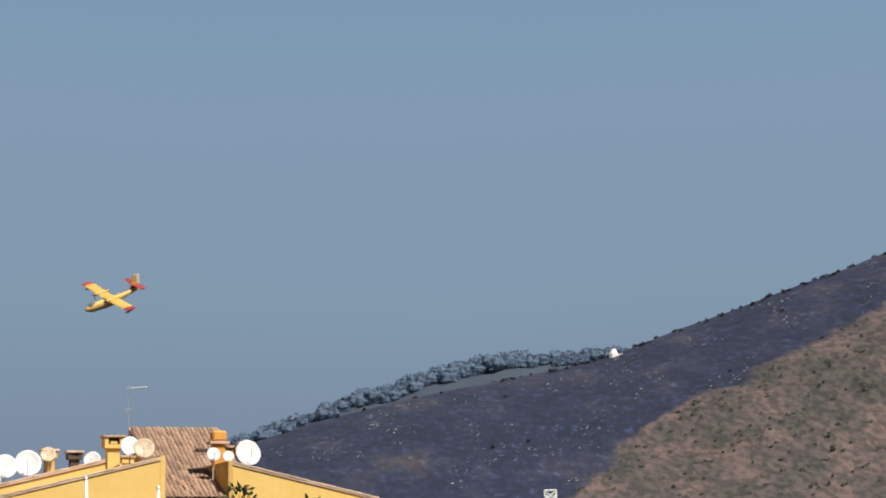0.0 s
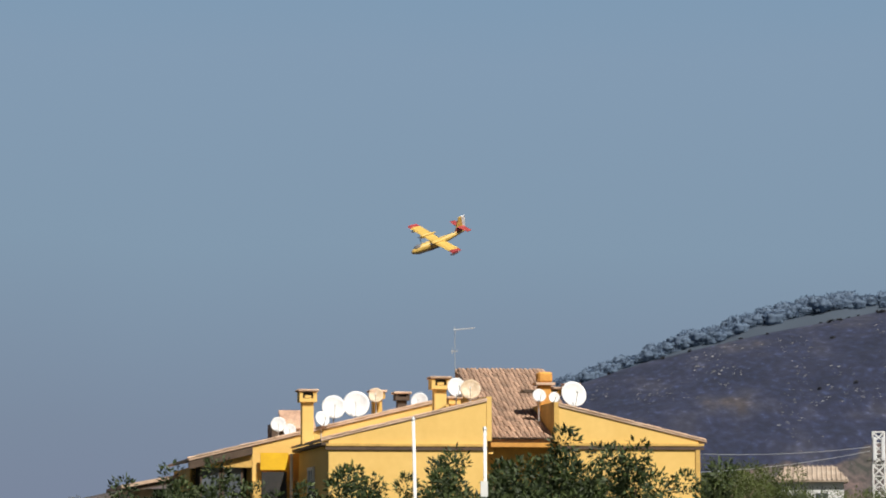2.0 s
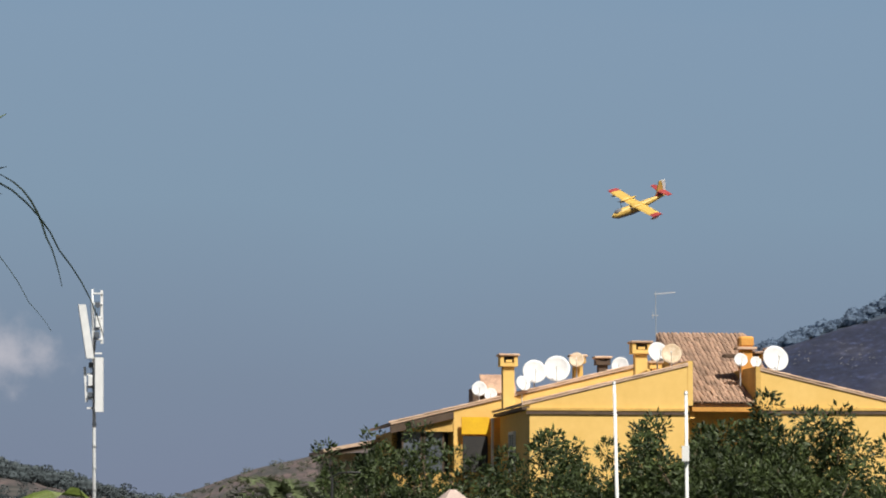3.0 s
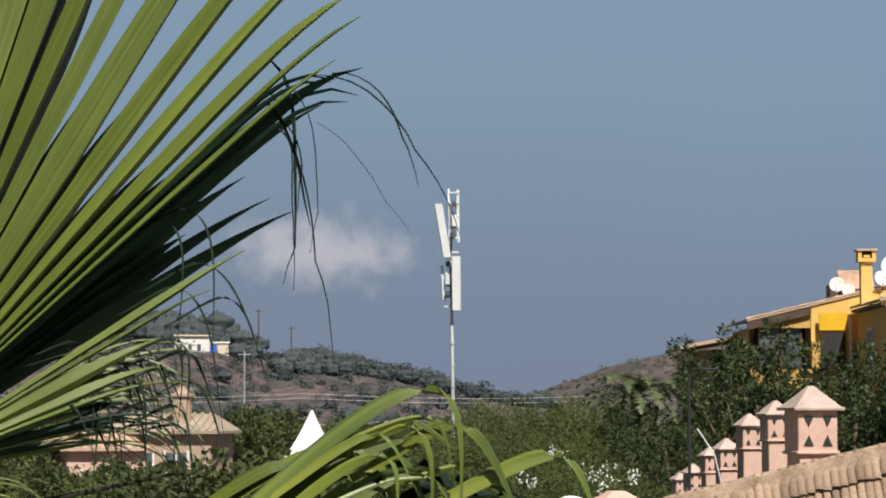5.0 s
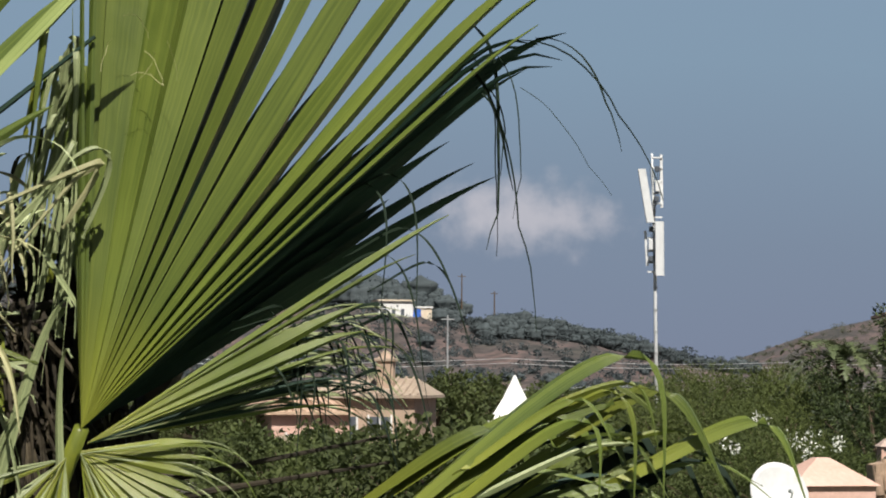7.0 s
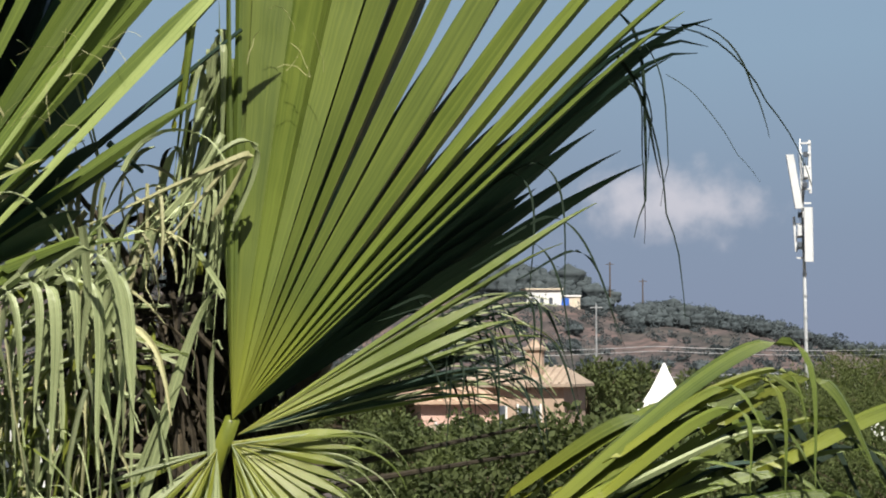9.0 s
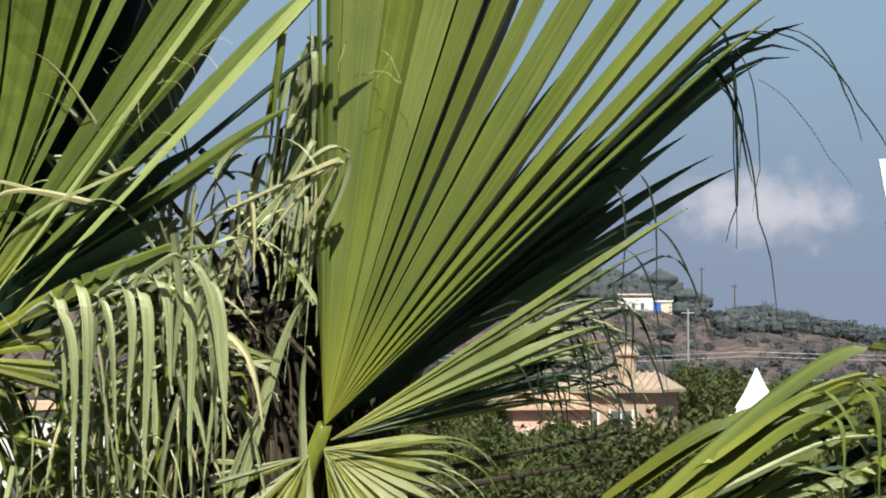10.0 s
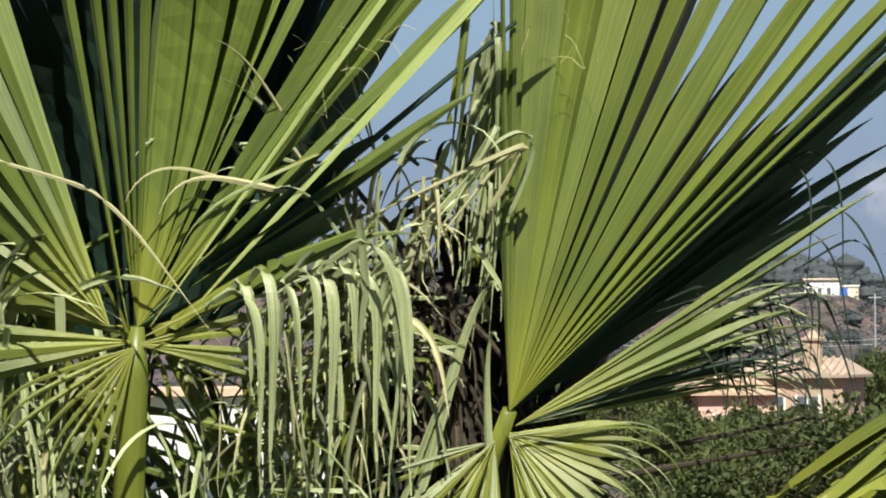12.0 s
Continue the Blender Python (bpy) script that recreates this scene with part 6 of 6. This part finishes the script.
    blades = [(160, 168, -50, 0.2), (151, 159, -62, 0.1), (143.5, 148, -15, 0.6), (136, 141.5, -64, 0.1), (129, 132.5, -10, 0.7), (122.5, 127, -58, 0.15), (108.0, 113.2, 0, 0.25), (114.2, 119.8, -6, 0.25),
              (99.9, 101.8, 0, 0.9), (96.9, 98.5, 0, 0.9), (94.0, 95.5, 0, 0.9), (91.1, 92.5, 4, 0.9), (87.8, 89.5, 10, 0.7), (81.2, 87.0, -66, 0.06), (75.2, 80.9, -68, 0.06), (69.9, 74.9, -68, 0.06),
              (66.6, 69.6, -55, 0.2), (62.6, 64.2, -30, 0.6), (54.8, 58.4, -30, 0.2), (50.4, 54.6, -8, 0.3), (46.4, 47.9, -38, 0.08), (53.6, 54.4, -38, 0.08), (42.4, 45.0, 20, 0.4), (33.4, 36.0, -14, 0.3), (36, 41.5, 74, 0.1), (31, 36.5, 74, 0.1), (26, 31.5, 74, 0.1), (48.4, 50.2, -12, 0.3)]
    for lo, hi, roll, fold in blades:
        m = (hi + lo) / 2
        wide = (hi - lo) / 2 * min(2.2, 1.06 / max(0.3, math.cos(radians(roll))) - 1)
        hi, lo = hi + wide, lo - wide
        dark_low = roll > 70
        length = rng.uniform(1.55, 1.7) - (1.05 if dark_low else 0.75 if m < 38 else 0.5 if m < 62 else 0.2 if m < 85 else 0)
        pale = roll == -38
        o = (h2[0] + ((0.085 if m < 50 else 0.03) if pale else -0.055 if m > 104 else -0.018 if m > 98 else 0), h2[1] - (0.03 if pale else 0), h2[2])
        # the low blades get the painted shade colour, the pale ones the sunlit one
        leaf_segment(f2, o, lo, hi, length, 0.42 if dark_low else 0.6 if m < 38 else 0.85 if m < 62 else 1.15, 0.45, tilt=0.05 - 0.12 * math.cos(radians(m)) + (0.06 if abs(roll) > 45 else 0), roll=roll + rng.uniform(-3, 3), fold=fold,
                     crest=0.36 if m < 60 else 0.55 if 87 < m < 105 else 0.72 if m < 87 else 0.55, material=M_PALM_PALE if pale else M_PALM_SHADE if dark_low else M_PALM, rng=rng, taper=0.8)
    a = 196.0
    while a < 258:
        st = rng.uniform(3, 5)
        leaf_segment(f2, (h2[0], h2[1] - 0.03, h2[2] - 0.04), a, a + st, rng.uniform(0.28, 0.5), 0.13, 4.5, tilt=-0.2, roll=rng.uniform(-30, 30), fold=0.3, crest=0.5, rng=rng)
        a += st + rng.uniform(1.5, 5)
    for lo in (172, 180, 188):
        leaf_segment(f2, (h2[0], h2[1] - 0.01, h2[2] - 0.03), lo, lo + 7, rng.uniform(0.7, 0.9), 0.34, 2.2, tilt=-0.1, roll=rng.uniform(-20, 20), fold=0.25, crest=0.5, rng=rng)
    for lo in (342, 347.5, 353, 4, 11):
        leaf_segment(f2, (h2[0], h2[1] - 0.01, h2[2] - 0.035), lo, lo + 5.5, rng.uniform(0.26, 0.46), 0.17, 2.4, tilt=-0.1, roll=rng.uniform(-25, 25), fold=0.25, crest=0.5, rng=rng)
    # arching blade from it whose strips hang in front of the heart
    leaf_segment(f2, (h2[0] + 0.02, -0.16, h2[2] - 0.02), 22.5, 27, 0.6, 0.3, 1.6, tilt=-0.05, roll=-20, fold=0.2, crest=0.5, rng=rng)

    # the low leaf that arches over to the side
    h3 = (0.36, -0.45, 5.585)
    f3 = stalk(palm, [(-0.2, 0.4, 5.0), (0.1, -0.1, 5.35), h3], [0.03, 0.025, 0.016], "low fan leaf arching over, its blades hanging")
    a = 16.0
    k = 0
    while a < 38:
        st = rng.uniform(1.2, 2.6)
        leaf_segment(f3, (h3[0], h3[1] + 0.08, h3[2]), a, a + st, rng.uniform(0.5, 0.72), 0.4 + 0.05 * (k % 3), rng.uniform(2.8, 4.8), tilt=0.14 - 0.06 * (k % 4), roll=rng.choice((-30, 5, 30, 58, 66)), fold=rng.uniform(0.4, 0.9), crest=0.3, material=rng.choice((M_PALM, M_PALM_BROAD, M_PALM_SHADE)), rng=rng, curl=rng.uniform(-0.8, 0.8))
        a += st * 0.8
        k += 1
    for x, top, drop in ((0.70, 5.93, 0.20), (0.76, 5.95, 0.24), (0.82, 5.96, 0.26), (0.88, 5.95, 0.24), (0.95, 5.93, 0.22), (1.02, 5.90, 0.18), (1.10, 5.87, 0.16)):
        arched_blade(f3, (x - 0.3, top - 0.2), (x, top - 0.02), (x + 0.10, top - drop), -0.34, 0.05, 80, M_PALM_TIP if x > 0.9 else None, 0.2)
    arched_blade(f3, (0.43, 5.69), (0.94, 6.05), (0.995, 5.72), -0.50, 0.040, 48)
    arched_blade(f3, (0.44, 5.70), (0.80, 5.925), (0.90, 5.96), -0.47, 0.06, 70, blunt=0.3)
    arched_blade(f3, (0.60, 5.82), (0.83, 5.965), (0.91, 5.85), -0.52, 0.024, 50)
    arched_blade(f3, (0.56, 5.74), (0.84, 5.925), (0.865, 5.74), -0.53, 0.024, 30)
    arched_blade(f3, (0.80, 5.88), (0.99, 5.985), (1.14, 5.76), -0.45, 0.036, 40)
    arched_blade(f3, (0.90, 5.80), (1.19, 5.925), (1.285, 5.74), -0.46, 0.036, 40)
    arched_blade(f3, (0.60, 5.72), (1.10, 5.845), (1.26, 5.74), -0.43, 0.018, 55)
    arched_blade(f3, (0.60, 5.76), (0.84, 5.875), (0.92, 5.885), -0.53, 0.014, 0, M_PALM_OLD, 0.5)
    arched_blade(f3, (0.45, 5.70), (0.74, 5.83), (0.90, 5.80), -0.49, 0.034, 72)
    arched_blade(f3, (0.70, 5.92), (0.93, 5.995), (0.985, 5.84), -0.52, 0.013, 0)
    arched_blade(f3, (0.72, 5.90), (0.91, 5.985), (0.98, 5.94), -0.47, 0.024, 30, blunt=0.4)
    arched_blade(f3, (0.80, 5.84), (1.04, 5.905), (1.12, 5.80), -0.42, 0.012, 0)
    arched_blade(f3, (0.58, 5.68), (0.92, 5.89), (1.03, 5.74), -0.46, 0.030, 74)
    arched_blade(f3, (0.70, 5.72), (1.06, 5.865), (1.20, 5.80), -0.40, 0.030, 66)
    arched_blade(f3, (0.50, 5.68), (0.95, 5.80), (1.08, 5.70), -0.42, 0.05, 80)
    arched_blade(f3, (0.56, 5.68), (1.05, 5.76), (1.20, 5.66), -0.44, 0.036, 50)
    arched_blade(f3, (0.78, 5.93), (0.89, 5.98), (0.93, 5.70), -0.54, 0.012, 10)
    # leaves behind and below, seen in part
    for h, lo, hi, L, label in (((-0.12, 0.15, 5.44), 15, 165, 0.36, "lower fan leaf seen in part"), ((-0.62, 0.3, 5.5), 20, 160, 0.6, "lower fan leaf seen in part"), ((-1.3, 0.1, 5.85), -40, 120, 0.6, "fan leaf at the side seen in part")):
        f = stalk(palm, [(-0.3, 0.7, 5.0), h], [0.025, 0.016], label)
        a = lo
        while a < hi:
            st = rng.uniform(4, 6.5)
            leaf_segment(f, h, a, a + st, L * rng.uniform(0.8, 1.25), L * 0.45, 2.4, tilt=rng.uniform(-0.2, 0.2), roll=rng.uniform(-40, 40), fold=0.25, crest=0.45, rng=rng)
            a += st

    # a leaf close behind, turned from the sun, its shade put into the colour
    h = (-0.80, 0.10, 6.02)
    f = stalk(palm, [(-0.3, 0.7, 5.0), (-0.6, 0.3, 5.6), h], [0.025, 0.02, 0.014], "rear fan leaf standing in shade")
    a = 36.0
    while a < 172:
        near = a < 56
        leaf_segment(f, h, a - (3 if near else 6), a + (3 if near else 9), rng.uniform(0.5, 0.62) if near else rng.uniform(1.6, 1.75), 0.42 if near else 1.3, 0.4, tilt=0.12, roll=74 if a < 64 else -74, fold=0.05, crest=0.5, material=M_PALM_SHADE, rng=rng)
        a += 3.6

    # torn young blades that fall every way out of the heart
    f = stalk(palm, [(-0.3, 0.7, 5.0), (-0.28, 0.2, 5.6), (-0.27, 0.1, 6.1)], [0.03, 0.022, 0.012], "torn leaf in the heart of the palm")
    for k in range(26):
        x, z = rng.uniform(-0.22, -0.09), rng.uniform(6.35, 6.72)
        arched_blade(f, (x + rng.uniform(-0.08, 0.03), z - rng.uniform(0.15, 0.32)), (x, z), (x - rng.uniform(-0.03, 0.08), z - rng.uniform(0.15, 0.4)), rng.uniform(0.02, 0.12), rng.uniform(0.008, 0.022), rng.uniform(-30, 30), rng.choice((M_PALM_BROAD, M_PALM_OLD, M_PALM_OLD)))
    for x0, z0, x1, z1 in ((-0.44, 6.40, -0.08, 6.69), (-0.45, 6.36, -0.22, 6.52), (-0.35, 6.46, -0.28, 6.40)):
        part("stem", tube(bmesh.new(), [(x0, 0.02, z0), (x1, 0.0, z1)], [0.008, 0.004], 6), M_PALM_SHADE, f)
    for x0, z0, x1, z1, x2, z2 in ((-0.10, 6.28, -0.05, 6.445, -0.30, 6.27), (-0.14, 6.30, -0.07, 6.42, -0.26, 6.22), (-0.18, 6.38, -0.12, 6.47, -0.24, 6.25), (-0.12, 6.40, -0.06, 6.43, -0.38, 6.29), (-0.30, 6.24, -0.14, 6.40, -0.22, 6.30)):
        arched_blade(f, (x0, z0), (x1, z1), (x2, z2), -0.08, 0.014, 20, rng.choice((M_PALM_OLD, M_PALM_STRAW)), 0.3)
    for k in range(32):
        o = (rng.uniform(-0.50, -0.28), rng.uniform(-0.12, 0.1), rng.uniform(6.0, 6.46))
        a = rng.choice((rng.uniform(95, 215), rng.uniform(95, 140), rng.uniform(150, 200)))
        leaf_segment(f, o, a, a + rng.uniform(2.0, 4.0), rng.uniform(0.22, 0.5), 0.2, rng.uniform(2, 6), tilt=rng.uniform(-0.5, 0.1), roll=rng.uniform(-70, 70), fold=0.3, crest=0.5, material=rng.choice((M_PALM_OLD, M_PALM_OLD, M_PALM, M_PALM_STRAW)), rng=rng)
    for k in range(24):
        o = (rng.uniform(-0.85, -0.42), rng.uniform(-0.15, 0.25), rng.uniform(5.65, 6.1))
        a = rng.choice((rng.uniform(-30, 40), rng.uniform(140, 220)))
        leaf_segment(f, o, a, a + rng.uniform(2.0, 4.5), rng.uniform(0.18, 0.32), 0.2, rng.uniform(3, 7), tilt=rng.uniform(-0.4, 0.2), roll=rng.uniform(-70, 70), fold=0.3, crest=0.5, material=rng.choice((M_PALM_OLD, M_PALM, M_PALM)), rng=rng)

    # the arching blade whose torn strips hang in front of the heart
    arched_blade(f2, (-0.80, 6.06), (-0.56, 6.19), (-0.36, 6.27), -0.18, 0.04, 30, None, 0.4)
    for k in range(10):
        x, z = -0.64 + 0.036 * k + rng.uniform(-0.02, 0.02), 6.15 + 0.006 * k + rng.uniform(-0.02, 0.03)
        arched_blade(f2, (x - rng.uniform(0.03, 0.08), z - 0.03), (x, z), (x + rng.uniform(0.0, 0.05), z - rng.uniform(0.22, 0.46)), rng.uniform(-0.26, -0.14), rng.uniform(0.014, 0.024), rng.uniform(-30, 40), M_PALM_OLD, 0.3)
    for k in range(12):
        x, z = rng.uniform(-0.60, -0.42), 6.0 + 0.018 * k
        arched_blade(f2, (x, z - 0.04), (x + 0.12, z), (x + 0.26, z + rng.uniform(-0.05, 0.02)), rng.uniform(-0.08, 0.05), rng.uniform(0.014, 0.024), rng.uniform(20, 60), rng.choice((M_PALM_OLD, M_PALM)), 0.5)
    arched_blade(f2, (-0.46, 6.19), (-0.37, 6.235), (-0.275, 5.88), -0.28, 0.018, 20, M_PALM_OLD, 0.3)
    arched_blade(f2, (-1.09, 6.40), (-0.90, 6.335), (-0.645, 6.035), -0.3, 0.009, 10, M_PALM_STRAW)

    # torn strips, dead fibre and fine threads
    hanging_strips(palm, "hanging_foliage", [(-0.66, -0.30, 5.95, 6.18, -0.2, 0.05, 15, 0.36, 0.009, 0.2), (-0.75, -0.25, 5.68, 5.98, -0.2, 0.2, 36, 0.28, 0.008, 0.1), (-1.25, -0.93, 5.75, 6.3, -0.2, 0.2, 90, 0.42, 0.012, -0.2),
                                            (-0.62, -0.38, 5.72, 5.98, -0.1, 0.2, 36, 0.28, 0.011, -0.2), (-0.26, -0.12, 6.25, 6.50, 0.0, 0.15, 9, 0.30, 0.009, -0.1), (-0.40, -0.24, 6.1, 6.40, -0.2, -0.05, 14, 0.28, 0.010, -0.7), (-0.5, -0.3, 6.05, 6.3, -0.25, -0.1, 24, 0.3, 0.011, -0.5)], M_PALM_OLD, 3, "faded green torn leaf strips")
    hanging_strips(palm, "green_foliage", [(-0.66, -0.36, 5.8, 6.25, -0.15, 0.15, 34, 0.32, 0.014, -0.1), (-1.2, -0.9, 5.8, 6.2, -0.1, 0.2, 26, 0.4, 0.014, 0.0)], M_PALM, 17, "green torn leaf strips")
    hanging_strips(palm, "straw_foliage", [(-0.42, -0.24, 6.15, 6.42, -0.12, 0.1, 28, 0.26, 0.009, -0.3), (-0.62, -0.34, 5.75, 6.15, -0.15, 0.15, 36, 0.30, 0.009, 0.0), (-1.2, -0.97, 5.8, 6.1, -0.1, 0.2, 30, 0.3, 0.010, -0.4)], M_PALM_STRAW, 13, "straw coloured dry leaf strips")
    hanging_strips(palm, "tip_foliage", [(0.66, 0.9, 6.6, 6.76, 0.0, 0.2, 9, 0.42, 0.0045, 1.2)], M_PALM_TIP, 8, "thin drooping blade tips")
    hanging_strips(palm, "dead_fibre", [(-0.30, -0.08, 5.75, 6.36, 0.2, 0.4, 170, 0.42, 0.022, 0.0), (-0.42, -0.20, 5.8, 6.16, 0.02, 0.18, 150, 0.32, 0.012, -0.2), (-0.4, -0.05, 5.5, 5.85, 0.45, 0.6, 40, 0.34, 0.014, 0.0), (-1.4, -0.8, 5.6, 6.1, 0.4, 0.7, 60, 0.45, 0.016, 0.0)], M_PALM_DEAD, 5, "dry brown dead leaf fibres")
    threads(palm, [(-0.52, -0.16, 6.50, 9, 0.10), (-0.42, -0.16, 6.58, 8, 0.08), (0.02, -0.05, 6.62, 6, 0.08)], 6)


fan_palm()
